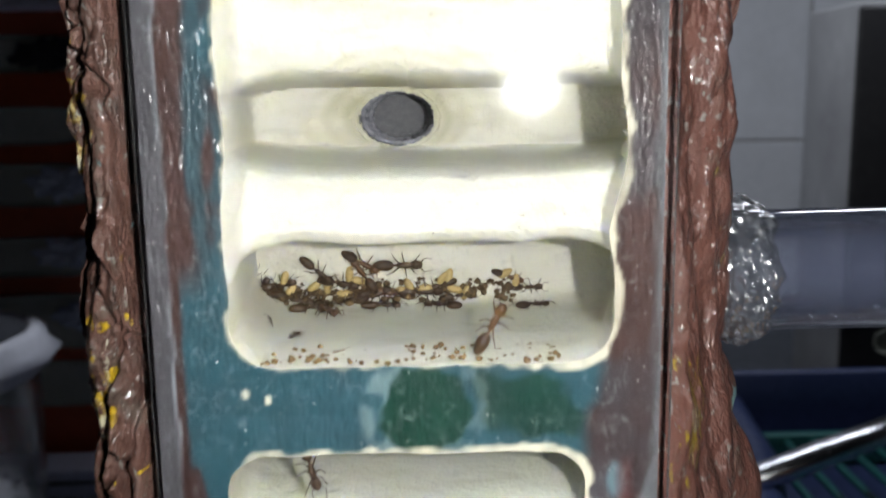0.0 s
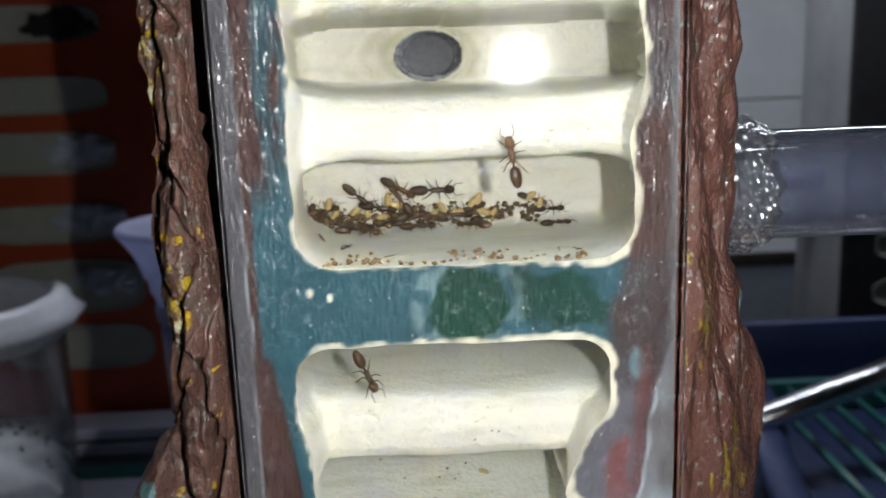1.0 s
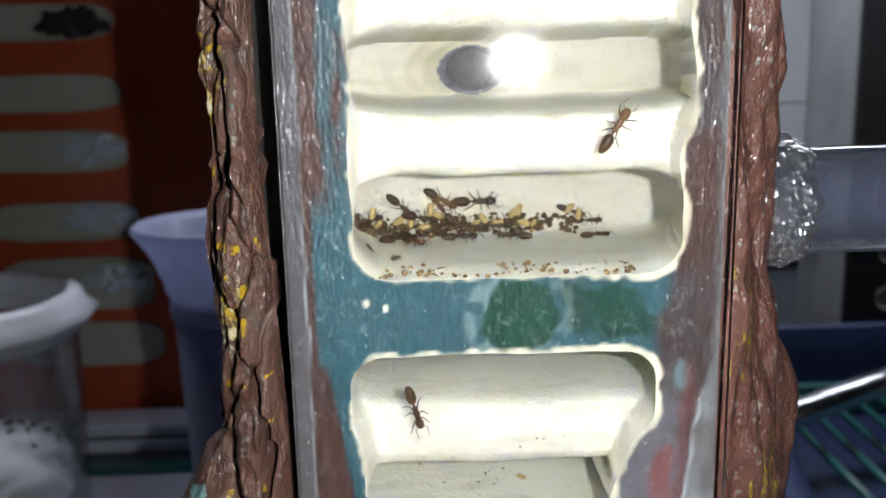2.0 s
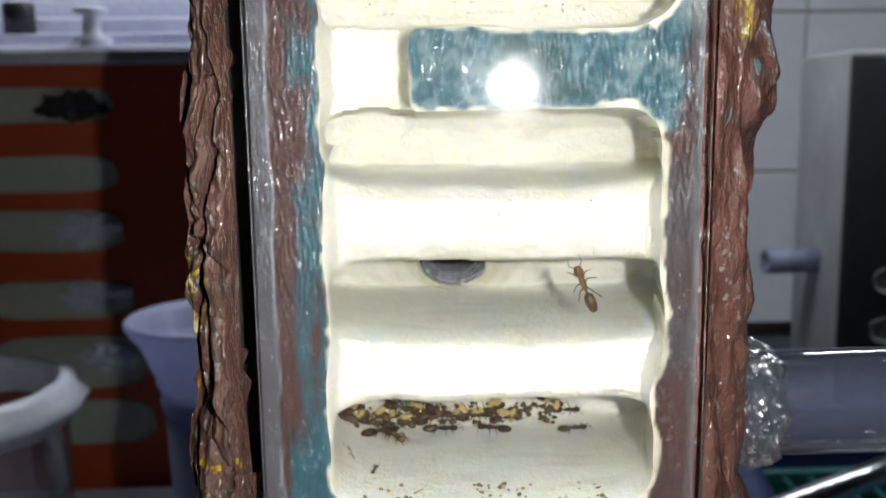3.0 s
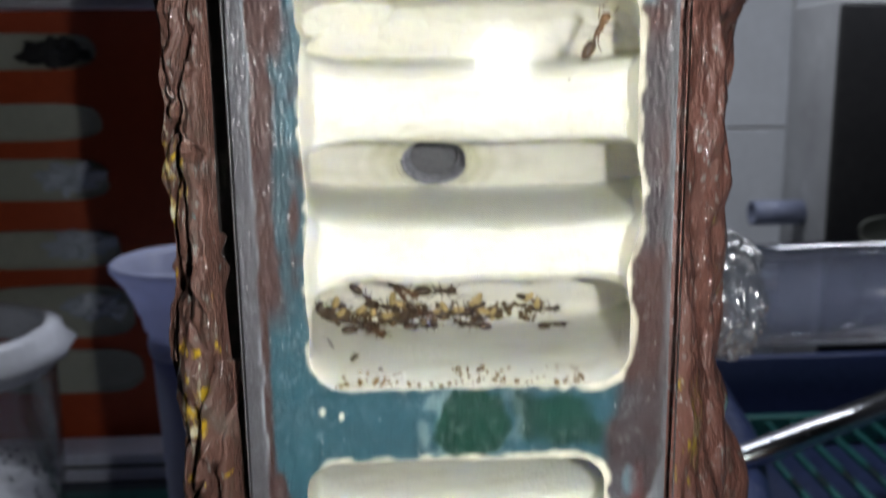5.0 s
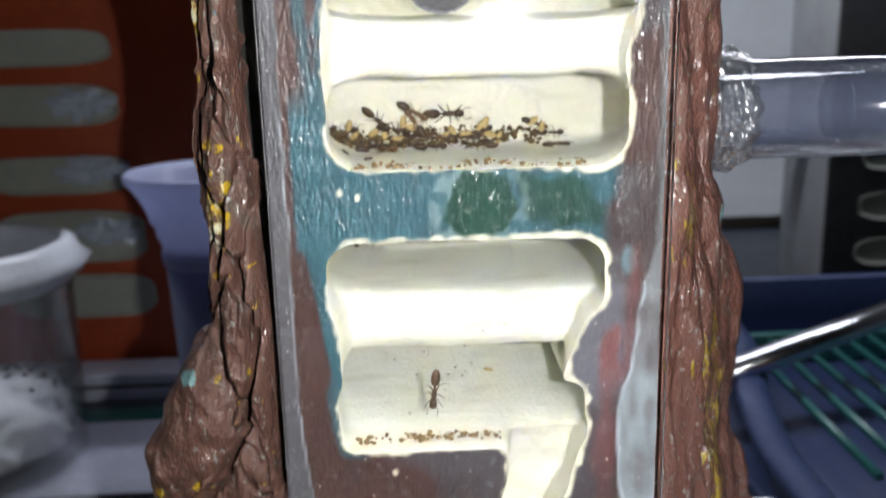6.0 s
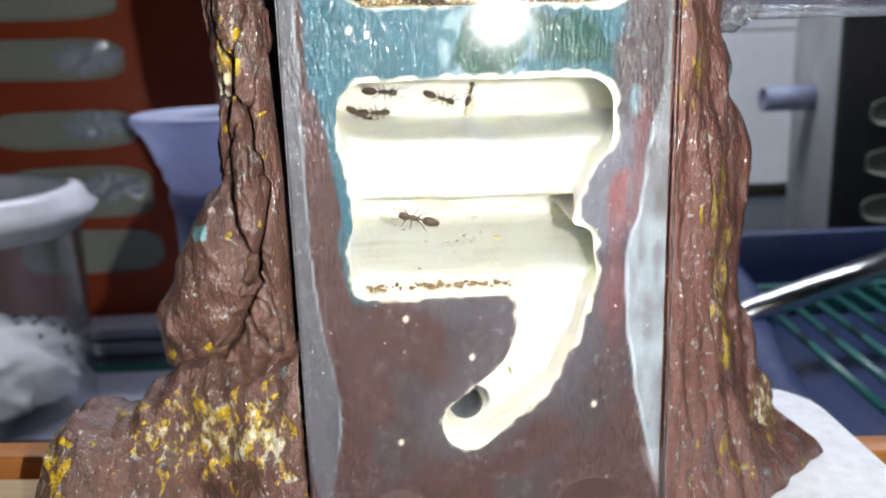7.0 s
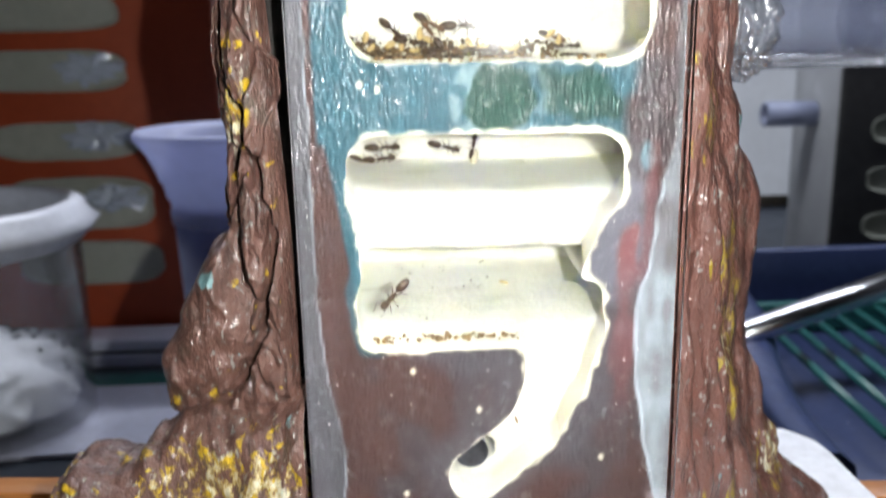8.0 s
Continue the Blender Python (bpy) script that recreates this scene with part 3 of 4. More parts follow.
def build_face():
    xs, zs = np.arange(-3.47, 3.585, 0.042), np.arange(-1.1, 22.4, 0.042)
    x, z = np.meshgrid(xs, zs, indexing="ij")
    gap = chamber_gap(x, z)
    y = plaster_depth(x, z, gap) + 0.012 * lattice(x, z, 1.5, 31) * (gap > 0) + 0.006 * lattice(x * 3, z, 6, 32) * (gap > 0)
    # the niches run on sideways behind the rims, further on the right
    steer = np.gradient(gap, 0.042, axis=0)
    rise = np.gradient(gap, 0.042, axis=1)
    under = np.where(gap < 0, np.clip(steer * 1.3, 0, 1) * np.clip(1 + gap / 2.0, 0, 1) * np.clip(-gap / 0.05, 0, 1), 0)
    over = np.where(gap < 0, np.clip(-steer * 1.3, 0, 1) * np.clip(1 + gap / 1.5, 0, 1) * np.clip(-gap / 0.05, 0, 1), 0)
    for _ in range(8):
        under = (under + np.roll(under, 1, 1) + np.roll(under, -1, 1)) / 3
        over = (over + np.roll(over, 1, 1) + np.roll(over, -1, 1)) / 3
    # the rim's line is drawn smooth
    rim = np.abs(gap) < 0.031
    near = rim / np.maximum(steer ** 2 + rise ** 2, 0.3)
    rx, rz = x - gap * steer * near, z - gap * rise * near
    niche = np.interp(z, [p[0] for p in PROFILE[::-1]], [p[1] for p in PROFILE[::-1]])
    niche = np.clip((niche - 0.9) / 1.2, 0, 1)
    gap_in = niche * 0.55 + 0.45
    for _ in range(6):
        niche = (niche + np.roll(niche, 1, 1) + np.roll(niche, -1, 1)) / 3
        gap_in = (gap_in + np.roll(gap_in, 1, 1) + np.roll(gap_in, -1, 1)) / 3
    under = 0.36 * under * gap_in - 0.15 * over * niche
    # the floors of the ants' pocket fall a little towards the back
    fall = 0.26 * np.clip((y - 0.4) / 3.6, 0, 1) * np.exp(-((z - 9.95) / 0.3) ** 2)
    y = np.where(rim, 0.0, y)
    verts = np.stack([rx + np.clip(y - 0.12, 0, 4.5) * under, y, rz - fall], -1).reshape(-1, 3)
    nx, nz = x.shape
    idx = np.arange(nx * nz).reshape(nx, nz)
    quads = np.stack([idx[:-1, :-1], idx[1:, :-1], idx[1:, 1:], idx[:-1, 1:]], -1).reshape(-1, 4)
    mid = np.where(rim, 0.0, gap).ravel()[quads].mean(1)
    paint = face_paint(x, z, gap).reshape(-1, 3)
    cream = np.zeros((nx, nz, 3)) + np.array((0.67, 0.65, 0.56))
    grey = np.clip(0.5 * lattice(x, z, 0.8, 41) + 0.4 * lattice(x, z, 2.3, 42), 0, 1)[..., None]
    cream = cream * (1 - 0.25 * grey) + np.array((0.66, 0.67, 0.6)) * 0.25 * grey
    # a more neutral grey along the pockets' floors
    floor_tone = sum(np.exp(-((z - c) / w) ** 4) for c, w in ((15.14, 0.16), (12.48, 0.16), (7.38, 0.16), (4.86, 0.26), (9.9, 0.12)))
    floor_tone = (np.clip(floor_tone * (0.8 + 0.3 * lattice(x * 0.6, z * 2, 2.2, 45)), 0, 1) * 0.85)[..., None]
    cream = cream * (1 - floor_tone) + np.array((0.68, 0.7, 0.64)) * floor_tone
    # olive tone with faint rings round the bore
    hx, hz, hr = HOLES[0]
    bore = np.hypot((x - hx) / 0.7, (z - hz) / 0.5)
    halo = np.hypot((x - hx - 0.05) / 1.15, (z - hz) / 0.8)
    olive = (np.clip(1.4 - halo + 0.25 * lattice(x, z, 3, 43) + 0.12 * np.sin(halo * 26), 0, 1) * np.clip((z - 12.6) / 0.1, 0, 1))[..., None]
    cream = cream * (1 - 0.75 * olive) + np.array((0.3, 0.28, 0.14)) * 0.75 * olive
    floor = np.clip(1 - np.abs(z - 4.52) / 0.07, 0, 1) * (x < 0.7) * np.clip(0.5 + 1.2 * lattice(x, z, 5, 44), 0, 1)
    floor = (floor * 0.4)[..., None]
    cream = cream * (1 - floor) + np.array((0.8, 0.54, 0.24)) * floor
    cream = cream.reshape(-1, 3)
    mesh_of("front_face", verts, quads[mid > 0], paint, PAINT, nest, "turquoise and brown painted front with bare plaster rims")
    mesh_of("chamber_lining", verts, quads[(mid <= 0) & (bore.ravel()[quads].mean(1) > 1)], cream, PLASTER, nest, "carved cream plaster niches with specks and stains")


build_face()
# backing and sides made near-black so the nest's unseen inside reads as shade
part("block", box(-3.4, 4.9, 6.7, 7.2, -0.9, 22.3, 0.1), BLACK, nest, "near-black block behind the chambers")
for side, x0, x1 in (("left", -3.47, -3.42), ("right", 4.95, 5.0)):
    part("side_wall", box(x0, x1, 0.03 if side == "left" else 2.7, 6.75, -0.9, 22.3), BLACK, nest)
bm = box(-3.5, 3.6, -0.19, -0.035, -0.9, 22.3, 0.03)
bmesh.ops.bisect_plane(bm, geom=bm.verts[:] + bm.edges[:] + bm.faces[:], plane_co=(0, 0, 13.5), plane_no=(0, 0, 1))
for cut in (14.2, 14.9, 15.6, 16.3, 17.0, 17.7, 18.4, 19.1):
    bmesh.ops.bisect_plane(bm, geom=bm.verts[:] + bm.edges[:] + bm.faces[:], plane_co=(0, 0, cut), plane_no=(0, 0, 1))
for v in bm.verts:
    v.co.y -= 0.0023 * min(5.6, max(0.0, v.co.z - 13.5)) ** 2 + 0.004 * (v.co.z + 0.9)
    v.co.y -= 0.03 * (v.co.x + 3.5)  # the pane stands a little off the face on its right
pane = part("front_pane", bm, PANE, nest, "clear acrylic pane with polished edges", smooth=False)
pane.visible_shadow = False

for hx, hz, hr in HOLES:
    if hz > 5:
        depths, ring = np.linspace(0, 1, 22), np.linspace(0, 2 * np.pi, 61)
        k, a = np.meshgrid(depths, ring, indexing="ij")
        lip = 0.045 * (k < 0.001)
        half_x, half_z = 0.76 - 0.1 * k ** 0.7 + lip, 0.53 - 0.02 * k + lip
        bx, bz = hx + 0.08 * k + half_x * np.cos(a), hz + 0.06 * k + half_z * np.sin(a)
        start = plaster_depth(bx, bz, chamber_gap(bx, bz)) - 0.02
        by = start * (1 - k) + 6.5 * k + 0.02 * lattice(bx * 2, bz * 2 + 3 * k, 3, 47)
        idx = np.arange(k.size).reshape(k.shape)
        quads = np.stack([idx[:-1, :-1], idx[:-1, 1:], idx[1:, 1:], idx[1:, :-1]], -1).reshape(-1, 4)
        ripple = np.clip(0.5 + 0.5 * np.sin(14 * k ** 0.5 + lattice(bx, bz, 4, 48)), 0, 1)[..., None]
        tone = (np.array((0.6, 0.57, 0.43)) + np.array((0.12, 0.12, 0.1)) * np.clip((k[..., None] - 0.05) / 0.25, 0, 1)) * (0.85 + 0.15 * ripple)
        sleeve = np.clip((k[..., None] - 0.62) / 0.08, 0, 1)
        tone = tone * (1 - sleeve) + np.array((0.4, 0.4, 0.42)) * (0.5 + 0.8 * ripple) * sleeve
        mesh_of("port", np.stack([bx, by, bz], -1).reshape(-1, 3), quads, tone.reshape(-1, 3), PLASTER, nest, "deep bore in the plaster, grey towards its end")
        for depth, wide, tall, thick in ((5.1, 0.7, 0.5, 0.06), (5.5, 0.66, 0.5, 0.05), (5.9, 0.6, 0.49, 0.06)):
            loop = [(hx + 0.05 + wide * math.cos(q * math.pi / 30), depth + 0.04 * math.sin(q * 1.7), hz + 0.04 + tall * math.sin(q * math.pi / 30)) for q in range(61)]
            part("sleeve_ring", sweep(loop, [thick * (1 + 0.3 * math.sin(2.3 * q)) for q in range(61)], 8), SLEEVE, nest, "ruffled grey plastic ring in the bore")
        part("port_screen", sweep([(hx + 0.08, 6.3, hz + 0.06), (hx + 0.08, 6.34, hz + 0.06)], [0.75, 0.75], 36), SCREEN, nest, "fine grey mesh screen in the tube mouth", smooth=False)
    else:
        bm = sweep([(hx, 0.95 + d, hz) for d in (0, 0.1, 0.6, 1.1)], [hr * 0.98, hr * 0.9, hr * 0.86, hr * 0.8], 28, caps=False)
        part("port", bm, PORT, nest, "grey tube mouth at the end of the duct")

# --- bark on the left: twisted strands with dark clefts between them
L_OUT = [(22.5, -4.4), (19.5, -4.45), (17.8, -4.82), (15.5, -5.05), (13.8, -5.02), (12.2, -4.95), (10, -5.25), (7.7, -5.2), (6.2, -5.3), (4, -5.5), (2.5, -5.9), (1, -6.6), (-0.9, -7.2)]


# clefts between the strips, as places along the bark's curve: 0 beside the pane, 1 at its outer edge
CLEFTS = [
    lambda z: -0.08 + 0.02 * math.sin(0.7 * z),
    lambda z: 0.34 + 0.26 * math.sin(0.85 * z + 1.9) + 0.14 * noise.noise((4.1, 0, 0.7 * z)) + 0.03 * noise.noise((4, 0, 3 * z)),
    lambda z: 0.84 + 0.24 * math.sin(0.8 * z + 4.0) + 0.1 * noise.noise((9.9, 0, 0.8 * z)) + 0.03 * noise.noise((8, 0, 3 * z)),
    lambda z: 1.0 + 0.12 * noise.noise((3.3, 0, 0.3 * z)) + 0.06 * noise.noise((5.9, 0, 1.0 * z)),
    lambda z: 1.5,
]


def left_curve(s, z):
    out = lerp_rows(L_OUT, z)
    if s <= 1:
        inner = -3.97 - 0.2 * max(0.0, min(1.0, (z - 6) / 6))
        return inner + (out + 0.1 - inner) * s, 1.05 + 1.15 * max(0, s) ** 1.2
    return out + 0.1 + 0.5 * (s - 1), 2.2 + 4.0 * (s - 1)


def bark_strip(left, right, seed, z0=-0.9, z1=22.4):
    """One strip of bark between two clefts: rounded across, lumpy along, its edges sunk."""
    bm = bmesh.new()
    nu, rows = 46, []
    side = seed < 6
    for z in np.arange(z0, z1 + 0.01, 0.055):
        a, b = left(z), right(z)
        row = []
        for i in range(nu + 1):
            t = i / nu
            x, y = left_curve(a + (b - a) * t, z)
            round_off = 1 - abs(2 * t - 1) ** 7
            lump = noise.noise((x * 1.1 + seed, y, z * 0.5)) + 0.5 * noise.noise((x * 2.4, y * 2 + seed, z * 1.1)) + (1.4 if side else -1.4) * (t - 0.5)
            fold = -max(0.0, 0.1 - abs(noise.noise((x * 0.5 + 4 * seed, 2.0, z * 0.3 + 0.5 * x)))) * 4.0
            small = 0.45 * noise.noise((x * 3.6, y * 3, z * 2.4)) + 0.14 * noise.noise((x * 11, y * 9, z * 7))
            grit = 0.5 * noise.noise((x * 7, y * 6, z * 4.2)) + 0.3 * noise.noise((x * 16, y * 13, z * 10))
            h = 0.3 * round_off + (0.24 * lump + 0.5 * fold + 0.3 * small + 0.09 * grit) * min(1, 3 * round_off) - (0.25 if i in (0, nu) else 0)
            across = a + (b - a) * t
            split = max(0.0, 1 - abs(across - 0.5 - 0.4 * math.sin(0.62 * z + 0.7) - 0.05 * noise.noise((2, 5, 2.2 * z))) / 0.09)
            h -= 0.6 * split ** 0.6
            for turn, lead, wide in ((0.9, 2.6, 0.05), (0.55, 4.4, 0.045)):
                crack = abs(across - 0.5 - 0.55 * math.sin(turn * z + lead) - 0.12 * noise.noise((lead, 3, 1.6 * z)))
                h -= 0.3 * max(0.0, 1 - crack / wide) ** 0.7 * max(0.0, min(1.0, 2.2 * noise.noise((lead, 9, 0.45 * z)) + 0.6))
            row.append(bm.verts.new((x - 0.3 * h, y - 0.95 * h, z)))
        rows.append(row)
    for a, b in zip(rows, rows[1:]):
        for i in range(nu):
            bm.faces.new((a[i], a[i + 1], b[i + 1], b[i]))
    return bm


for k in range(4):
    part("bark_strip", bark_strip(CLEFTS[k], CLEFTS[k + 1], 3.1 * k + 1), BARK_L, nest)
# near-black filler: the shade in the clefts and pane gap, put in as solids
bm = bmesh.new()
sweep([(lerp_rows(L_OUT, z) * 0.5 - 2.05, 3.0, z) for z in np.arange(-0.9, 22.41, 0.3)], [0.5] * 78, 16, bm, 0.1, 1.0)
part("black_filler", bm, BLACK, nest)
part("black_filler", box(-4.4, -3.48, 2.2, 5.0, -0.9, 22.3, 0.1), BLACK, nest)


def knot():
    """An angular lump of bark, flat in front, leaning out from the strips."""
    bm = blob(-5.45, 2.2, 4.5, 0.9, 0.85, 2.15, 0.16, 0.7, 6, 3.0, tilt=14)
    for v in bm.verts:
        v.co.x = -5.45 + (v.co.x + 5.45) * (1 + 0.22 * (4.5 - v.co.z))
        q = v.co * 0.55 + Vector((2.0, 5.0, 1.0))
        cell = noise.voronoi(q)[0]
        v.co.y += 0.55 * (cell[1] - cell[0]) - 0.25
        v.co += 0.1 * Vector((noise.noise(v.co * 1.7), noise.noise(v.co * 1.9), 0.0)) + 0.03 * Vector((0, noise.noise(v.co * 5), 0))
    return bm


part("bark_knot", knot(), BARK_L, nest, "large brown bark knot with a turquoise fleck")
R_TOP = [(-3.6, 3.3), (-4.6, 3.0), (-5.5, 2.85), (-6.2, 2.75), (-6.9, 2.4), (-7.4, 1.85), (-7.8, 1.75), (-8.4, 1.8), (-8.85, 1.5), (-9.15, 0.8), (-9.5, -0.3)]


def root():
    """The spreading foot: a mound with folds that run down and outwards."""
    bm = bmesh.new()
    rows = []
    for x in np.arange(-9.5, -3.63, 0.045):
        top = max(lerp_rows(R_TOP, x), -0.85)
        row = []
        for k in range(76):
            a = math.pi * k / 75
            y = 1.6 - 2.3 * math.cos(a) * (0.75 + 0.25 * math.sin(1.3 * x))
            z = -0.9 + (top + 0.9) * math.sin(a) ** 0.75
            q = Vector((x, y, z))
            fold = noise.noise((x * 0.9 + 0.5 * z, 2.0, z * 0.6 - 0.3 * x))
            h = 0.3 * noise.noise(q * 0.8) + 0.2 * noise.noise(q * 1.9) - 0.9 * max(0, 0.12 - abs(fold)) + 0.05 * noise.noise(q * 4.5) + 0.03 * noise.noise(q * 10)
            h *= min(1, 4 * math.sin(a))
            row.append(bm.verts.new((x - 0.1 * h, y - 0.8 * h * math.cos(a), z + 0.7 * h * math.sin(a))))
        rows.append(row)
    for a, b in zip(rows, rows[1:]):
        for k in range(75):
            bm.faces.new((a[k], a[k + 1], b[k + 1], b[k]))
    return bm


part("bark_root", root(), BARK_L, nest, "spreading brown root dry-brushed with yellow and white paint")

# --- bark on the right: one smoother, reddish slab with long ridges
R_OUT = [(22.5, 5.3), (19.6, 5.5), (18.2, 5.8), (17.0, 5.98), (16.4, 5.8), (15.7, 5.4), (14.7, 5.4), (12.6, 5.25), (11, 5.3), (9.4, 5.4), (8.4, 5.75), (6.6, 6.0), (4.1, 6.06), (2.0, 6.55), (0.6, 7.2), (-0.9, 8.5)]


def right_bark():
    bm = bmesh.new()
    nu, grid = 84, []
    zs = np.arange(-0.9, 22.41, 0.09)
    for z in zs:
        out = lerp_rows(R_OUT, z)
        row = []
        for i in range(nu + 1):
            u = i / nu
            if u < 0.8:
                k = u / 0.8
                x = 3.607 + (out - 3.607) * k
                y = -0.12 + 0.24 * min(1, 7 * k) ** 0.7 + 2.9 * k ** 1.7 + 0.12 * math.sin(k * 9 + 0.35 * z)
            else:
                k = (u - 0.8) / 0.2
                x, y = out - 0.9 * k * k, 3.02 + 1.3 * k
            lean = x * 1.25 + 0.12 * z + 0.5 * noise.noise((x * 0.4, 0, z * 0.16))
            ridge = 1.5 * noise.noise((lean * 1.3, 3.1, z * 0.17)) + 0.75 * noise.noise((lean * 4.2, 7.7, z * 0.26))
            cleft = -abs(noise.noise((lean * 1.5, 1.3, z * 0.1))) ** 0.5
            small = 1.2 * noise.noise((x * 1.6 + 9, y * 1.2, z * 0.7)) + 0.35 * noise.noise((x * 6, y * 4, z * 2.2)) + 0.12 * noise.noise((x * 13, y * 9, z * 6))
            h = (0.23 * ridge + 0.16 * cleft + 0.19 * small + 0.13) * min(1, u * 14) * (1 - 0.8 * max(0, min(1, (0.9 - z) / 1.6)) * min(1, u * 1.6))
            row.append(bm.verts.new((x + 0.55 * h, y - 0.85 * h, z)))
        grid.append(row)
    for a, b in zip(grid, grid[1:]):
        for i in range(nu):
            bm.faces.new((a[i], a[i + 1], b[i + 1], b[i]))
    return bm


part("bark_slab", right_bark(), BARK_R, nest, "reddish-brown ridged bark slab, varnished, with yellow streaks")
part("bark_edge", box(3.592, 3.85, 0.3, 0.8, -0.9, 22.3), BARK_R, nest)
# more near-black filler hidden behind the bark to keep light out
part("black_filler", box(4.75, 5.0, 3.4, 6.6, -0.9, 22.3, 0.1), BLACK, nest)

# --- two round magnets sunk in the foot of the front
for mx, mz, mr in ((-1.75, -0.2, 0.62), (2.15, -0.25, 0.75)):
    bm = bmesh.new()
    sweep([(mx, 0.02, mz), (mx, -0.012, mz)], [mr, mr], 48, bm)
    part("magnet", bm, MAGNET, nest, "round magnet under brown paint", smooth=False)

# a line of tiny worn marks between the magnets, too small to read
bm = bmesh.new()
marks = random.Random(4)
at = -1.3
while at < -0.3:
    wide = marks.uniform(0.04, 0.11)
    box(at, at + wide, -0.004, 0.02, 0.4, 0.4 + marks.uniform(0.05, 0.08), 0, bm)
    at += wide + marks.uniform(0.03, 0.07)
part("worn_marking", bm, BLACK, nest, "faint line of dark worn marks", smooth=False)

# --- connecting tube glued into the right side
TX, TY, TZ = 5.3, 3.0, 10.47


def pipe(x0, x1, y, z, r_out, r_in, seg=48):
    bm = bmesh.new()
    rings = []
    for x, r in ((x0, r_out), (x1, r_out), (x1, r_in), (x0, r_in)):
        rings.append([bm.verts.new((x, y + r * math.cos(2 * math.pi * k / seg), z + r * math.sin(2 * math.pi * k / seg))) for k in range(seg)])
    for i in range(4):
        for k in range(seg):
            bm.faces.new((rings[i][k], rings[i][(k + 1) % seg], rings[(i + 1) % 4][(k + 1) % seg], rings[(i + 1) % 4][k]))
    bmesh.ops.recalc_face_normals(bm, faces=bm.faces)
    return bm


tube = part("connecting_tube", pipe(TX, 19, TY, TZ, 1.05, 0.93), TUBE, nest, "clear plastic connecting tube")
part("inner_tube", pipe(8.1, 18.6, TY, TZ, 0.86, 0.76), TUBE, tube, "narrower clear tube pushed inside")
bm = bmesh.new()
rows = []
for i in range(44):
    x = TX - 0.3 + 1.05 * i / 43
    row = []
    for k in range(128):
        a = 2 * math.pi * k / 128
        q = Vector((x * 3.2, 3.4 * math.cos(a), 3.4 * math.sin(a)))
        r = 1.15 + 0.12 * math.sin(math.pi * i / 43) + 0.12 * noise.noise(q) + 0.06 * noise.noise(q * 2.4) + 0.025 * noise.noise(q * 5) + 0.008 * noise.noise(q * 11) - (0.1 if i in (0, 43) else 0)
        row.append(bm.verts.new((x + 0.12 * noise.noise(q * 1.3), TY + r * math.cos(a), TZ + r * math.sin(a))))
    rows.append(row)
for a, b in zip(rows, rows[1:]):
    for k in range(128):
        bm.faces.new((a[k], a[(k + 1) % 128], b[(k + 1) % 128], b[k]))
part("glue_bead", bm, GLUE, nest, "lumpy clear hot glue round the tube joint", smooth=False)

# ---------------------------------------------------------------- support and background


def plain(name, bm, material, label, category, kind="", group=""):
    """A thing of a single mesh, its origin at its base."""
    xs = [v.co for v in bm.verts]
    mid = Vector(((min(v.x for v in xs) + max(v.x for v in xs)) / 2, (min(v.y for v in xs) + max(v.y for v in xs)) / 2, min(v.z for v in xs)))
    bmesh.ops.translate(bm, vec=-mid, verts=bm.verts)
    ob = finish(name, bm, material)
    ob.location = mid * CM
    return tagged(ob, label, category, group, kind)


# slatted wooden tray under the nest, standing a little askew
tray = thing("wooden_tray", 0, 0, -13, "slatted varnished pine tray on which the nest stands", "tray")
for y0, y1, mat in ((-1.2, 2.85, WOOD_PALE), (3.95, 4.85, WOOD)):
    part("slat", box(-26, 26, y0, y1, -1.8, -0.93, 0.08), mat, tray)
part("base_board", box(-26, 26, -1.1, 4.6, -2.8, -2.2, 0.08), WOOD, tray)
for x in (-25, 25):
    part("cross_bar", box(x - 0.8, x + 0.8, -1.1, 4.8, -2.19, -1.82, 0.05), WOOD, tray)
    for y in (-0.6, 4.1):
        part("leg", box(x - 0.6, x + 0.6, y - 0.5, y + 0.5, -13, -2.82, 0.05), WOOD, tray)
tray.rotation_euler = (0, 0, radians(-4.9))

bm = bmesh.new()
grid = {}
for i in range(25):
    for j in range(17):
        u, v = i / 24, j / 16
        x, y = 3.9 + 5.75 * u, -4.5 + 11.5 * v - 0.1 * u
        cut = max(0, (x - 9.0) / 0.65 + (y - 5.9) - 1)
        x, y = x - 0.3 * cut, y - 0.5 * cut
        grid[i, j] = bm.verts.new((x, y, -0.9 + 0.008 * noise.noise((x * 0.5, y * 0.4, 0)) + 0.05 * u))
for i in range(24):
    for j in range(16):
        bm.faces.new((grid[i, j], grid[i + 1, j], grid[i + 1, j + 1], grid[i, j + 1]))
plain("paper_sheet", bm, PAPER, "white sheet of paper lying under the nest's foot", "paper")

tagged(plain("table_top", box(-120, 120, -60, 97, -16, -13, 0.3), TABLE, "dark blue-grey table top", "table"), kind="structure")

# a second nest of the same kind, further back
back_nest = thing("block_nest", -26, 50, -13, "orange-red painted nest block with pale oval chambers", "ant nest")


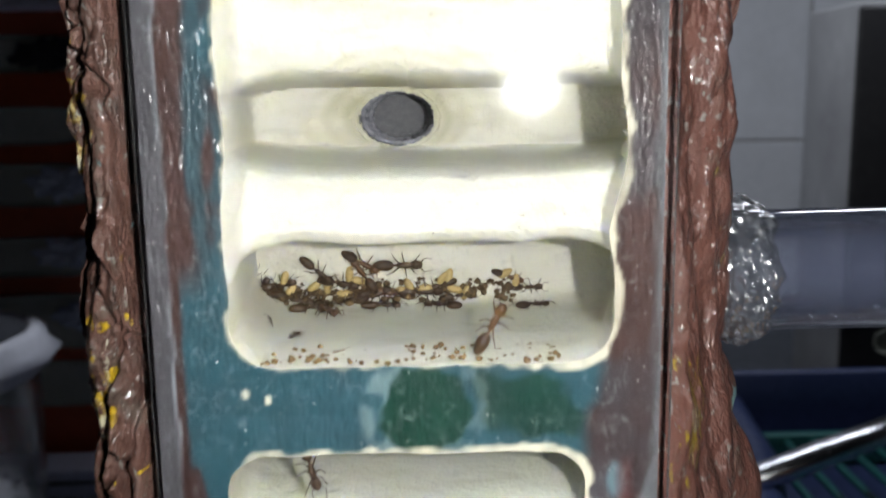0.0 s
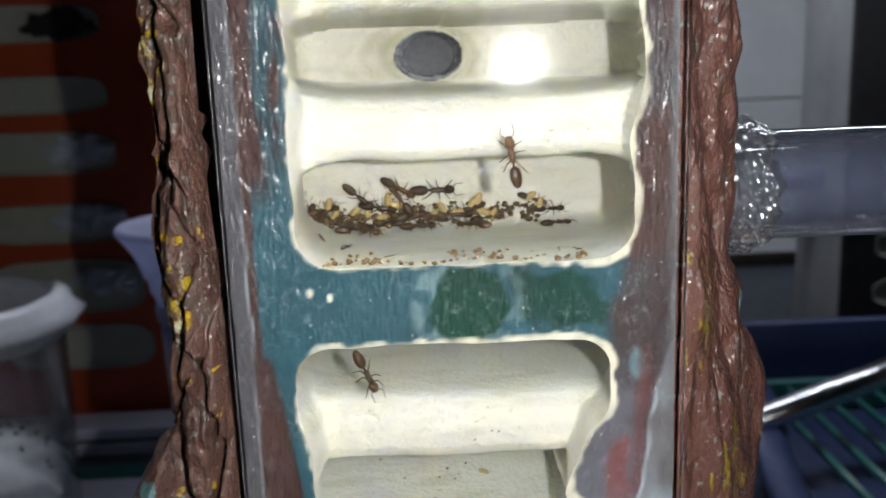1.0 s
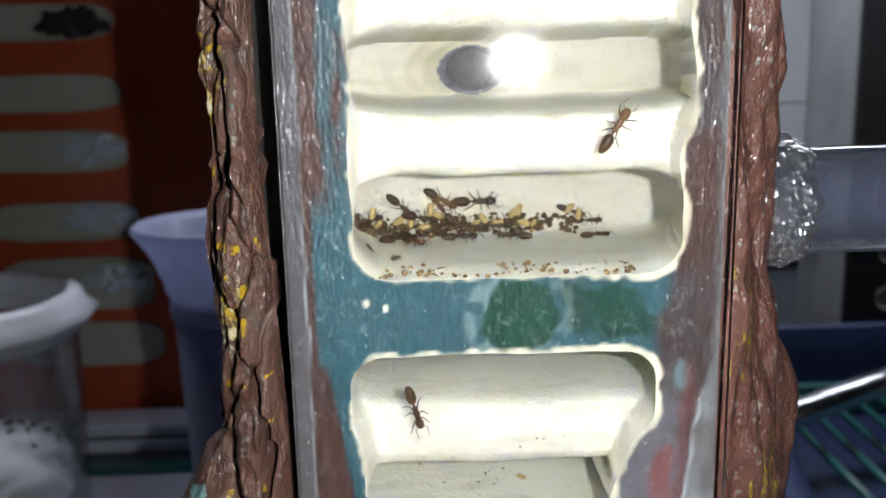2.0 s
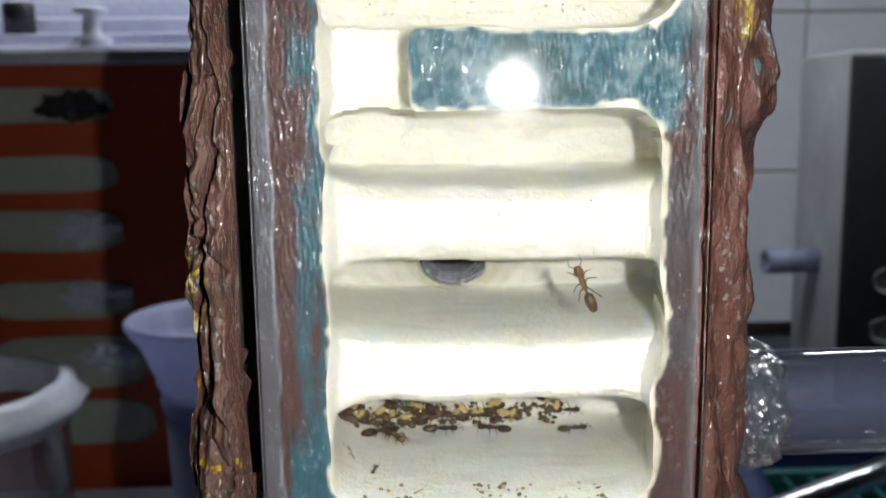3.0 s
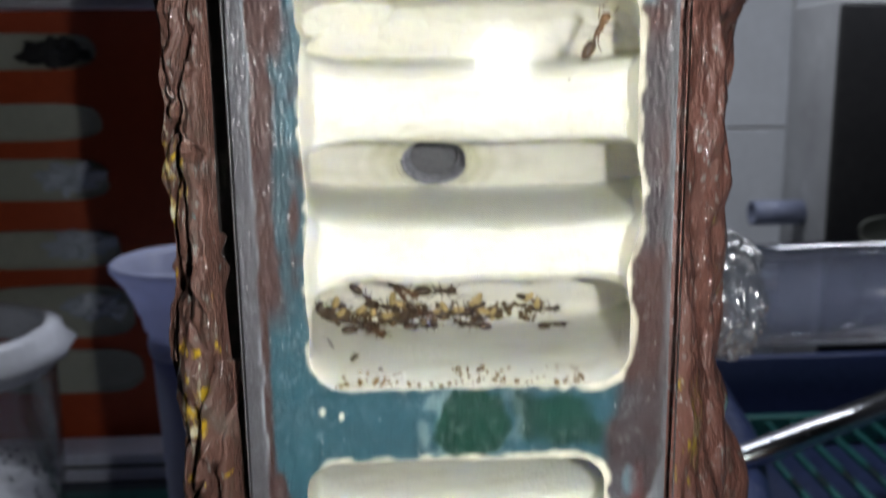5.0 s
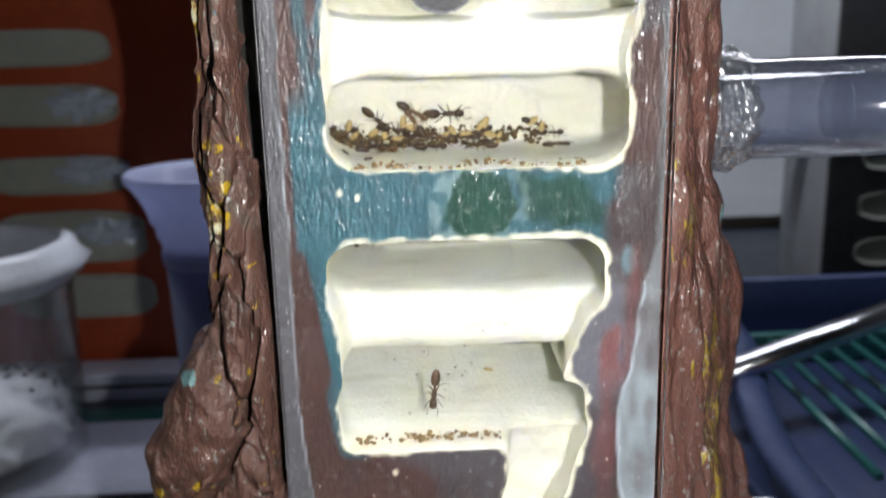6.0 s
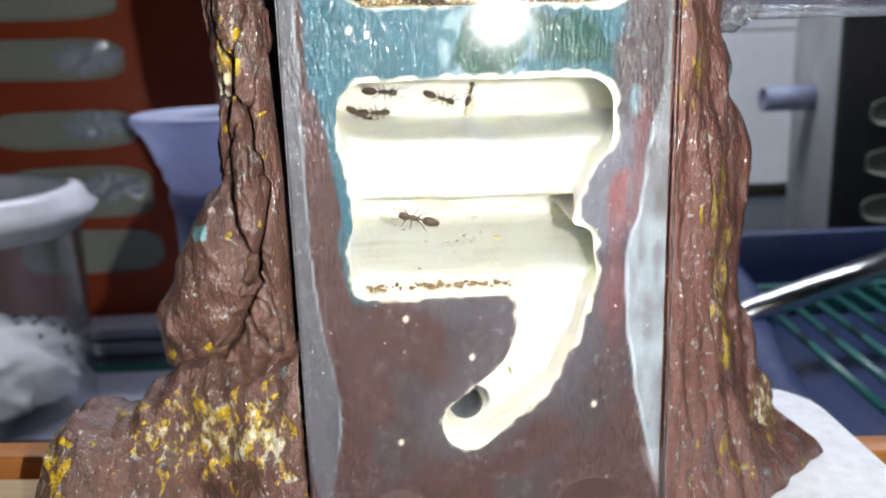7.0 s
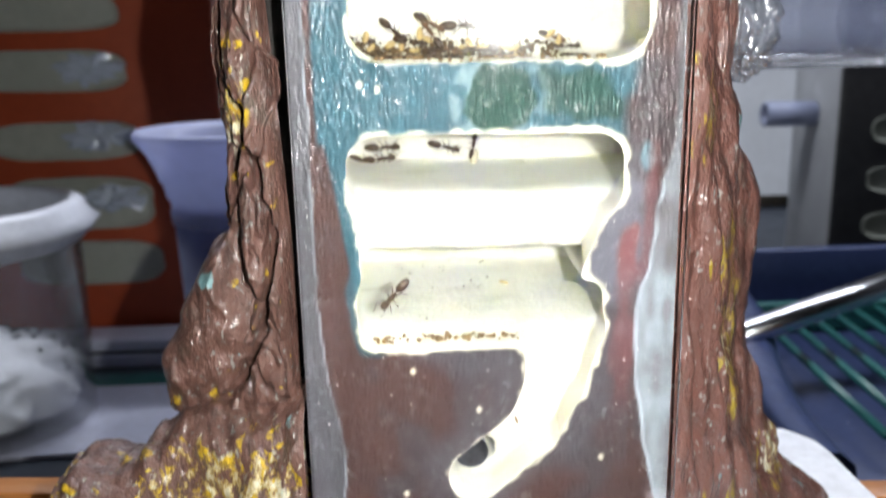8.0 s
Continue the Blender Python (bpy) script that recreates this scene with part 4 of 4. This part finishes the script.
def chamber_block(parent, x0, x1, y0, y1, z0, z1, ovals, front, inside, depth):
    part("block", box(x0, x1, y0, y1, z0, z1, 0.3), front, parent)
    for cx, cz, hx, hz in ovals:
        bm = bmesh.new()
        outer, inner = [], []
        seg = 40
        for k in range(seg):
            a = 2 * math.pi * k / seg
            e = 0.55
            ux = math.copysign(abs(math.cos(a)) ** e, math.cos(a))
            uz = math.copysign(abs(math.sin(a)) ** e, math.sin(a))
            w = 1 + 0.05 * noise.noise((cx + 2 * ux, cz, 2 * uz))
            outer.append(bm.verts.new((cx + hx * ux * w, y0 - 0.25, cz + hz * uz * w)))
            inner.append(bm.verts.new((cx + hx * ux * w * 0.94, y0 - 0.05, cz + hz * uz * w * 0.8)))
        for k in range(seg):
            bm.faces.new((outer[k], outer[(k + 1) % seg], inner[(k + 1) % seg], inner[k]))
        bm.faces.new(inner)
        back = [bm.verts.new((v.co.x, y0 - 0.02, v.co.z)) for v in outer]
        for k in range(seg):
            bm.faces.new((outer[k], back[k], back[(k + 1) % seg], outer[(k + 1) % seg]))
        bmesh.ops.recalc_face_normals(bm, faces=bm.faces)
        part("chamber", bm, inside, parent, smooth=False)


chamber_block(back_nest, -40, -15.5, 50, 56, -13, 20.3,
              [(-27.5, 17.4, 5.4, 1.25), (-27.5, 12.5, 5.4, 1.3), (-27.5, 8.4, 5.6, 1.5), (-26.9, 3.3, 5.4, 1.4), (-26.4, -1.4, 5.6, 2.0), (-26.0, -6.0, 5.4, 1.7)], RED_BLOCK, PALE_BLOCK, 1.0)
for k, (x, z) in enumerate(((-24.6, 8.5), (-23.6, -1.0), (-24.2, 3.6), (-24.8, 17.3))):
    part("foil_scrap", blob(x, 49.5, z, 2.3, 0.5, 1.0, 0.55, 1.6, 4, 20 + k), FOIL if k < 3 else DARK_BLOCK, back_nest, "crumpled scrap in a chamber", smooth=False)

# shelf above with slim boxes on it
shelf = thing("shelf", -20, 52, 20.2, "white shelf board with a lilac sheen", "shelf")
part("board", box(-75, 12, 44, 66, 20.2, 21.0, 0.15), WHITE_BOARD, shelf)
part("edge_strip", box(-75, 12, 43.7, 43.98, 19.9, 20.7, 0.05), RIM, shelf)
for x0, x1, y0, h, mat, name in ((-60, -11, 46.5, 1.0, LILAC, "lilac_box"), (-66, -12, 50, 2.4, WHITE_BOARD, "white_box"), (-60, -9, 54, 4.2, LILAC, "lilac_box")):
    plain(name, box(x0, x1, y0, y0 + 2.2, 21.02, 21.02 + h, 0.12), mat, "long slim pale plastic box on the shelf", "box", group="boxes on the shelf")
plain("clip", lathe([(0.0, 21.02), (1.2, 21.02), (1.2, 21.6), (0.6, 21.8), (0.5, 23), (1.1, 23.2), (1.0, 23.5), (0, 23.5)], -21.6, 45.3, 20), LILAC, "small lilac plastic fitting on the shelf", "fitting")
plain("black_cap", lathe([(0.0, 22.03), (1.0, 22.03), (1.0, 24.0), (0.8, 24.2), (0, 24.2)], -27.2, 47.7, 20), DARK_BLOCK, "small black cap on a box", "cap")

# lidded cup
cup = thing("lidded_cup", -12.0, 34.5, -13, "milky plastic cup with a wide flared lid", "cup")
part("cup_body", lathe([(0, -13), (2.7, -13), (2.7, -12.8), (3.15, 0.9), (3.02, 0.9), (2.58, -12.6), (0, -12.6)], -12.0, 34.5), CUP_WHITE, cup)
part("lid", lathe([(3.15, 0.2), (3.3, 0.2), (3.35, 0.9), (3.2, 1.0), (3.3, 1.7), (3.45, 1.75), (3.6, 2.6), (3.75, 2.65), (4.0, 3.4), (4.3, 4.1), (4.7, 4.7), (5.0, 5.1), (5.02, 5.35), (4.85, 5.5), (4.5, 5.1), (4.0, 4.2), (3.5, 3.2), (0, 3.0)], -12.0, 34.5, wobble=0.02), LID, cup, "flared milky lid")

# open jar with white fill
JX, JY = -28.6, 36.0
jar = thing("open_jar", JX, JY, -13, "clear open plastic jar with a rolled milky rim and chalky fill", "jar")
part("jar_body", lathe([(0, -13), (6.3, -13), (6.6, -12.6), (6.9, 0.2), (6.75, 0.2), (6.45, -12.4), (0, -12.7)], JX, JY), JAR_CLEAR, jar)
part("rim", lathe([(6.9, -1.3), (7.0, -1.3), (7.15, -0.6), (7.8, -0.5), (8.0, -0.1), (7.5, 0.35), (7.3, 0.9), (6.9, 1.2), (6.5, 1.25), (6.3, 0.9), (6.6, 0.3), (6.75, -0.3), (6.75, -1.3)], JX, JY, 120, wobble=0.05), RIM, jar, "rolled, slightly torn milky rim")
part("fill", blob(JX, JY, -10.0, 6.3, 6.3, 2.9, 0.16, 0.5, 5, 2.0), CHALK, jar, "lumpy white chalky fill")
bm = bmesh.new()
bits = random.Random(12)
for k in range(60):
    a, u = bits.uniform(0, 6.28), bits.uniform(0.2, 0.95)
    blob(JX + 6.2 * u * math.cos(a), JY + 6.2 * u * math.sin(a), -10.0 + 2.9 * math.sqrt(1 - u * u) + 0.1, 0.2, 0.16, 0.14, 0.5, 3, 1, k, bm)
part("crumbs", bm, DARK_BLOCK, jar, "black crumbs on the chalky fill", smooth=False)["kind"] = "stuff"

# flat plastic things on the table before the far nest
lilac_case = thing("lilac_case", -20, 47, -13, "low lilac plastic case with a dark seam", "case")
part("lower_half", box(-36, -9, 45.6, 49, -12.98, -12.0, 0.12), LILAC, lilac_case)
part("seam", box(-35.8, -9.2, 45.75, 48.8, -12.0, -11.75, 0.03), DARK_BLOCK, lilac_case)
part("upper_half", box(-36, -9, 45.6, 49, -11.75, -10.9, 0.12), LILAC, lilac_case)
plain("teal_mat", box(-36, -4, 41.4, 43.6, -12.98, -12.7, 0.05), TEAL_BAR, "narrow teal mat on the table", "mat")
plain("pale_sheet", box(-34, -6, 31, 41.2, -12.98, -12.6, 0.1), LILAC, "pale bluish plastic sheet on the table", "sheet")

# grey nest block on the right, seen from its side
side_nest = thing("grey_nest", 41, 64, -13, "grey concrete nest block with a black front and pale chambers", "ant nest")
part("block", box(36.2, 50, 60.2, 69, -13, 21.3, 0.25), GREY_BLOCK, side_nest)
chamber_block(side_nest, 36.4, 50, 59.9, 60.3, -12.6, 21.0, [(43.5, z, 4.2, 1.25) for z in (1.5, -3.0, -7.2, -11)], DARK_BLOCK, DIM_BLOCK, 1.0)
bm = pipe(31.5, 36.3, 64.5, 2.6, 1.15, 0.8, 24)
part("side_tube", bm, SLATE, side_nest, "short blue-grey plastic tube end")

# navy tray with a teal rack and a steel rod
navy = thing("navy_tray", 24, 36, -13, "navy blue plastic tray leaning beside the nest", "tray")
part("tray_floor", box(17.5, 44, 19, 52, -12.9, -12.2, 0.2), NAVY, navy)
bm = bmesh.new()
RIM_LINE = [(24.4, 52.0), (23.6, 47.0), (22.8, 41.6), (21.3, 36.5), (20.0, 32.6), (19.0, 28.5), (18.4, 25.0), (18.1, 19.8)]
wall_rows = []
for x, y in RIM_LINE:
    wall_rows.append([bm.verts.new((x + dx, y, z)) for dx, z in ((-0.2, -12.9), (-1.3, -9.6), (-1.9, -9.0), (-1.6, -8.5), (-0.4, -8.5), (0.4, -9.2), (0.9, -12.3))])
for a, b in zip(wall_rows, wall_rows[1:]):
    for k in range(6):
        bm.faces.new((a[k], a[k + 1], b[k + 1], b[k]))
part("tray_edge", bm, NAVY, navy, "rolled navy edge of the tray")
part("tray_edge", box(23, 44, 52, 52.9, -12.9, -7.2, 0.2), NAVY, navy)
rack = thing("wire_rack", 30, 36, -12.2, "teal plastic rack of thin parallel bars", "rack")
for k in range(10):
    x = 24.0 + 1.9 * k
    part("bar", sweep([(x, 46, -10.4), (x - 1.1, 25 - 0.2 * k, -10.4)], [0.26, 0.26], 10), TEAL_BAR, rack)
part("rail", box(23.4, 43, 46, 46.8, -12.1, -9.9, 0.1), TEAL_BAR, rack)
rod = plain("steel_rod", sweep([(14.5, 34, -9.3), (36, 40, -4.9)], [0.82, 0.82], 24), CHROME, "shiny steel rod resting on the navy tray", "rod")

# tiled wall, and plain walls that close the room
wall = thing("wall_north", 0, 98, -13, "white glazed tile wall with beige joints", "wall", kind="structure")
part("grout", box(-120, 120, 98.4, 102, -13, 150), GROUT, wall)
tile_mesh = None
for i in range(-5, 6):
    for j in range(0, 5):
        x, z = 29.5 + i * 20.2, -11.5 + j * 20.2
        if tile_mesh is None:
            ob = part("tile", box(x, x + 19.95, 98, 98.5, z, z + 19.95, 0.12), TILE, wall, smooth=False)
            tile_mesh, first = ob.data, (x, z)
        else:
            ob = new("tile", tile_mesh)
            ob.parent = wall
            ob.location = -wall.location + Vector(((x - first[0]) * CM, 0, (z - first[1]) * CM))
for name, bm in (("wall_west", box(-124, -120, -100, 102, -80, 150)), ("wall_east", box(120, 124, -100, 102, -80, 150)), ("wall_south", box(-124, 124, -104, -100, -80, 150)),
                 ("ceiling", box(-124, 124, -104, 102, 150, 154)), ("floor", box(-124, 124, -104, 102, -84, -80))):
    plain(name, bm, WALL, "plain grey painted " + name.split("_")[0], name.split("_")[0], "structure")

# ---------------------------------------------------------------- ants and brood


def ellipsoid(rows, seg=14):
    """A lathed body along x: (x, radius across, radius up)."""
    bm = bmesh.new()
    rings = [[bm.verts.new((x, ry * math.cos(2 * math.pi * k / seg), dz + rz * math.sin(2 * math.pi * k / seg))) for k in range(seg)] for x, ry, rz, dz in rows]
    for a, b in zip(rings, rings[1:]):
        for k in range(seg):
            bm.faces.new((a[k], a[(k + 1) % seg], b[(k + 1) % seg], b[k]))
    bm.faces.new(rings[0][::-1])
    bm.faces.new(rings[-1])
    return bm


def lobe(x0, x1, ry, rz, dz=0.0, skew=0.0, n=9):
    rows = []
    for i in range(n):
        a = math.pi * (i + 0.25) / (n - 0.5)
        w = math.sin(a) ** 0.8
        rows.append(((x0 + x1) / 2 - (x1 - x0) / 2 * math.cos(a), ry * w * (1 + skew * math.cos(a)), rz * w * (1 + skew * math.cos(a)), dz))
    return ellipsoid(rows)


def make_ant(name, colour, label, gait):
    """A worker ant, 0.9 cm long: head towards +x, feet at z = 0."""
    ant = new(name)
    tagged(ant, label, "ant", "ants in the nest")
    finish("head", lobe(0.22, 0.42, 0.085, 0.07, 0.13, 0.12), colour, ant)
    finish("thorax", lobe(-0.06, 0.25, 0.058, 0.06, 0.14, -0.15), colour, ant)
    finish("petiole", lobe(-0.12, -0.03, 0.024, 0.045, 0.14), colour, ant)
    finish("abdomen", lobe(-0.46, -0.09, 0.1, 0.095, 0.13, -0.12), ANT_DARK, ant)
    for side in (-1, 1):
        for k, (x, out, fore) in enumerate(((0.2, 0.2, 0.16), (0.11, 0.23, -0.02), (0.02, 0.2, -0.2))):
            swing = gait * (1 if (k + (side > 0)) % 2 else -1)
            knee = (x + fore * 0.45 + swing * 0.5, side * out * 0.5, 0.21)
            foot = (x + fore + swing, side * out, 0.0)
            finish("leg", sweep([(x, side * 0.03, 0.11), knee, (0.35 * knee[0] + 0.65 * foot[0], side * out * 0.82, 0.07), foot], [0.014, 0.012, 0.009, 0.007], 6), colour, ant)
        finish("antenna", sweep([(0.38, side * 0.04, 0.15), (0.45, side * 0.12, 0.19), (0.58, side * 0.1 + 0.03 * gait, 0.1)], [0.009, 0.008, 0.007], 6), colour, ant)
    return ant


def ant_pose(x, y, z, heading, on_pane=False, scale=1.0):
    """Stands on the plaster behind (or the pane before) it, heading in degrees from the right, turning upwards."""
    a = radians(heading)
    f, u = Vector((math.cos(a), 0, math.sin(a))), Vector((0, 1 if on_pane else -1, 0))
    l = u.cross(f)
    m = Matrix((f, l, u)).transposed().to_4x4()
    return Matrix.Translation((x * CM, y * CM, z * CM)) @ m


ANTS = [make_ant("ant", ANT_DARK, "dark brown worker ant among the brood", 0.04), make_ant("ant", ANT_RED, "reddish brown worker ant among the brood", -0.05)]
def floor_pose(x, y, z, heading, up=1.0):
    """Stands on a level floor, or hangs from a level roof (up = -1); heading in degrees from the right, turning inwards."""
    a = radians(heading)
    f, u = Vector((math.cos(a), math.sin(a), 0)), Vector((0, 0, up))
    return Matrix.Translation((x * CM, y * CM, z * CM)) @ Matrix((f, u.cross(f), u)).transposed().to_4x4()


# on the pocket's back wall, and on its floor: place, heading, size
ON_WALL = [(-0.18, 10.48, 0, 1.0), (-0.87, 10.55, -30, 0.85), (-2.9, 10.16, 80, 0.7), (-2.43, 10.12, 10, 0.8), (-1.68, 10.4, -40, 0.85), (-0.83, 10.3, 125, 0.85), (-2.15, 9.87, -15, 0.95),
           (-0.68, 9.9, 20, 0.85), (0.22, 9.95, 0, 0.95), (0.9, 9.86, 10, 0.75), (1.86, 10.2, -20, 0.7), (2.2, 9.99, 0, 0.7), (-1.3, 10.16, -10, 0.85), (-2.77, 9.98, 60, 0.8),
           (-1.84, 9.8, 170, 0.9), (-0.26, 9.93, 170, 0.8), (0.55, 10.06, 195, 0.75), (-1.05, 9.86, 200, 0.8)]
ON_FLOOR = [(-2.44, 2.6, -75, 0.95), (-1.81, 1.75, 80, 0.5), (-1.47, 3.5, -60, 0.9), (2.25, 3.7, 10, 0.7), (-1.75, 3.75, 20, 0.9), (-0.5, 3.85, 0, 0.8), (0.6, 3.8, 160, 0.8)]


def surface(x, z):
    gx, gz = np.array([x]), np.array([z])
    return float(plaster_depth(gx, gz, chamber_gap(gx, gz))[0])


spots = [(ant_pose(x, surface(max(-1.6, min(x, 1.6)), max(z, 10.2)) - 0.01, z, heading), size) for x, z, heading, size in ON_WALL]
spots += [(floor_pose(x, y, 9.69 + 0.02 * (4 - y), heading), size) for x, y, heading, size in ON_FLOOR]
for k, (m, size) in enumerate(spots):
    ob = ANTS[k] if k < 2 else copy_thing(ANTS[k % 5 == 0], m)
    ob.matrix_basis = m
    ob.scale = (1.05 * size, 1.05 * size, 1.05 * size)

larva = lobe(-0.15, 0.15, 0.075, 0.07, 0.06)
first = None
rng = random.Random(8)
for k, (x, z) in enumerate(((-1.1, 10.32), (-0.95, 10.2), (0.64, 10.2), (0.74, 10.24), (1.8, 10.26), (-1.51, 10.08), (0.3, 10.02), (-2.3, 10.25), (-2.2, 10.02), (-0.1, 9.98), (0.85, 9.98), (-1.2, 9.95), (1.05, 9.9), (0.0, 10.08), (-1.75, 10.1), (2.0, 10.1))):
    m = ant_pose(x, surface(max(-1.6, min(x, 1.6)), 10.3) - 0.02, z, rng.uniform(0, 360))
    if first is None:
        first = finish("larva", larva, BROOD)
        tagged(first, "pale yellow ant larva lying on the plaster", "larva", "brood in the chamber")
        first.matrix_basis = m
    else:
        copy_thing(first, m)


def grit(name, count, place, size, material, label, seed):
    bm = bmesh.new()
    r = random.Random(seed)
    for k in range(count):
        x, y, z = place(r)
        s = size * r.uniform(0.5, 1.4)
        blob(x, y, z, s, s * 0.7, s * 0.8, 0.5, 9, 1, k, bm)
    return plain(name, bm, material, label, "debris", "stuff")


grit("debris_line", 120, lambda r: (lambda x, y: (x, y, 9.865 + 0.03 * math.sin(3 * x) - 0.03 * y))(r.uniform(-2.1, 2.2), 0.02 + 0.9 * r.random() ** 2), 0.042, DEBRIS, "brown crumbs along the chamber floor", 1)
grit("debris_line", 110, lambda r: (lambda x: (x, 0.15 + 0.35 * r.random(), 4.56 + 0.06 * r.random()))(r.uniform(-2.2, 0.6)), 0.04, DEBRIS, "brown crumbs along the lower chamber floor", 2)


def scatter(x0, x1, z0, z1):
    def place(r):
        x, z = r.uniform(x0, x1), r.uniform(z0, z1)
        return x, surface(x, z) - 0.005, z
    return place


grit("grit", 34, scatter(-1.8, 0.3, 4.68, 5.2), 0.026, SPECK, "dark grit on the plaster", 3)
grit("grit", 120, scatter(-2.0, 2.4, 18.05, 19.2), 0.019, SPECK, "fine dark specks in the upper chamber", 4)
grit("grit", 14, scatter(-2.0, 2.2, 11.5, 16.0), 0.018, SPECK, "fine dark specks on the plaster ridges", 5)
grit("grit", 10, scatter(-2.0, 1.4, 6.2, 8.0), 0.018, SPECK, "fine dark specks in the lower chamber", 6)
LITTER = two_tone("dark_brown_litter", (0.07, 0.042, 0.016), (0.17, 0.11, 0.045), 700, 0.8, fine=3)
grit("brood_litter", 260, lambda r: (lambda x, u: (x, surface(max(-1.6, min(x, 1.6)), 10.3) - 0.05 - 0.3 * max(0.0, -u), 9.98 + 0.25 * u))(r.uniform(-2.9, 2.0), r.uniform(-1, 1) * r.random()), 0.065, LITTER, "dull brown litter among the ants and their brood", 7)
cocoon = finish("cocoon", lobe(-0.13, 0.13, 0.06, 0.055, 0.05), BROOD)
tagged(cocoon, "empty pale cocoon on the plaster", "cocoon")
cocoon.matrix_basis = floor_pose(0.6, 3.0, 4.83, -40)
husk = finish("husk", lobe(-0.1, 0.1, 0.03, 0.03, 0.03), DEBRIS)
tagged(husk, "thin brown insect husk in the duct", "husk")
husk.matrix_basis = ant_pose(0.66, surface(0.69, 2.44) - 0.01, 2.44, -70)

climber = copy_thing(ANTS[1], ant_pose(1.1, 0.06, 10.3, 90, True))
tagged(climber, "reddish brown worker ant climbing on the pane")
climber.scale = (0.95, 0.95, 0.95)
lower_ant = copy_thing(ANTS[0], ant_pose(-1.4, 0.06, 8.3, -70, True))
tagged(lower_ant, "dark brown worker ant walking on the pane")
lower_ant.scale = (0.9, 0.9, 0.9)
visitors = []
for size in (0.92, 0.85, 0.7, 0.9, 0.8):
    ob = copy_thing(ANTS[0], floor_pose(0, 2.5, 8.4, 90, -1.0))
    tagged(ob, "dark brown worker ant under the chamber's brow")
    ob.scale = (size, size, size)
    visitors.append(ob)
carried_larva = finish("larva", lobe(-0.15, 0.15, 0.075, 0.07, 0.06), PALE_LARVA)
tagged(carried_larva, "pale larva held up by a worker ant", "larva", "brood in the chamber")
carried_larva.scale = (1.3, 1.3, 1.3)
visitors.append(carried_larva)

# phone light beside the lens: one bright white diode in an added case
torch = new("phone_light")
tagged(torch, "phone's bright white diode in a small added black case", "lamp")
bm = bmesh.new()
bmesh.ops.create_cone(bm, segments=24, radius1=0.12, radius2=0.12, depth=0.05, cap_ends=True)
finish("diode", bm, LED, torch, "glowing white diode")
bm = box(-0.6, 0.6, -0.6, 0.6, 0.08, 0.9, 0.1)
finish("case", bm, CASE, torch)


def motions():
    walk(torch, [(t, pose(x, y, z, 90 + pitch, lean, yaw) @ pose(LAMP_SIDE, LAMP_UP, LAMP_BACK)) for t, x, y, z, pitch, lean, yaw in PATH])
    on = lambda rows: [(t, ant_pose(x, 0.06, z, a, True)) for t, x, z, a in rows]
    walk(climber, on([(0, 1.18, 10.27, 60), (0.5, 1.14, 10.71, 95), (1, 1.01, 11.38, 100), (1.6, 1.5, 12.0, 55), (2.3, 1.98, 12.46, 62), (2.5, 2.07, 12.9, 80),
                      (2.7, 2.02, 13.05, 90), (3, 1.76, 13.46, 112), (3.5, 1.54, 13.92, 108), (4, 1.49, 14.68, 90), (4.5, 1.72, 15.16, 70), (5, 2.27, 15.5, 62), (5.6, 2.5, 15.7, 40), (8, 2.5, 15.7, 35)]))
    walk(lower_ant, on([(0, -1.42, 8.3, -75), (0.5, -1.49, 8.25, -75), (1, -1.45, 8.05, -66), (2.3, -1.55, 7.46, -78), (2.5, -1.56, 7.4, -80), (3.5, -1.3, 6.6, -60), (5, -0.8, 5.9, -75), (6.3, -0.66, 5.58, -122),
                        (6.5, -0.87, 5.61, -158), (7, -1.15, 5.95, -195), (7.5, -1.59, 5.95, -185), (7.7, -1.68, 5.75, -160), (8, -1.77, 5.52, -133)]))
    # these wait under the pocket's roof, then come down its back wall
    for ob, (x, z, a, ex, ez) in zip(visitors, ((-1.91, 8.12, 0, -2.0, 7.86), (-0.59, 7.95, -15, -0.62, 7.85), (0.11, 8.03, 80, 0.03, 7.84), (-2.1, 7.66, 5, -2.1, 7.6), (-2.38, 7.62, -25, -2.42, 7.53), (0.08, 7.68, 75, 0.04, 7.58))):
        back = surface(max(x, -1.7), 8.0) - 0.03
        roof = floor_pose(x, back - 1.3, 8.42, 90, -1.0)
        turn = roof.to_quaternion().slerp(ant_pose(x, back, 8.1, -90).to_quaternion(), 0.5)
        bend = Matrix.Translation((x * CM, (back - 0.2) * CM, 8.3 * CM)) @ turn.to_matrix().to_4x4()
        walk(ob, [(0, roof), (5.2, roof), (5.6, bend), (5.8, ant_pose(x, back, 8.1, -90)), (6.0, ant_pose(x, back, 0.5 * (8.1 + z), 0.5 * (a - 90) if a < 100 else -130)),
                  (6.25, ant_pose(x, back, z, a if a < 100 else a - 360)), (7.2, ant_pose(x + 0.04, back, z, a - 6 if a < 100 else a - 364)), (8, ant_pose(ex, back, ez, a if a < 100 else a - 360))])


motions()
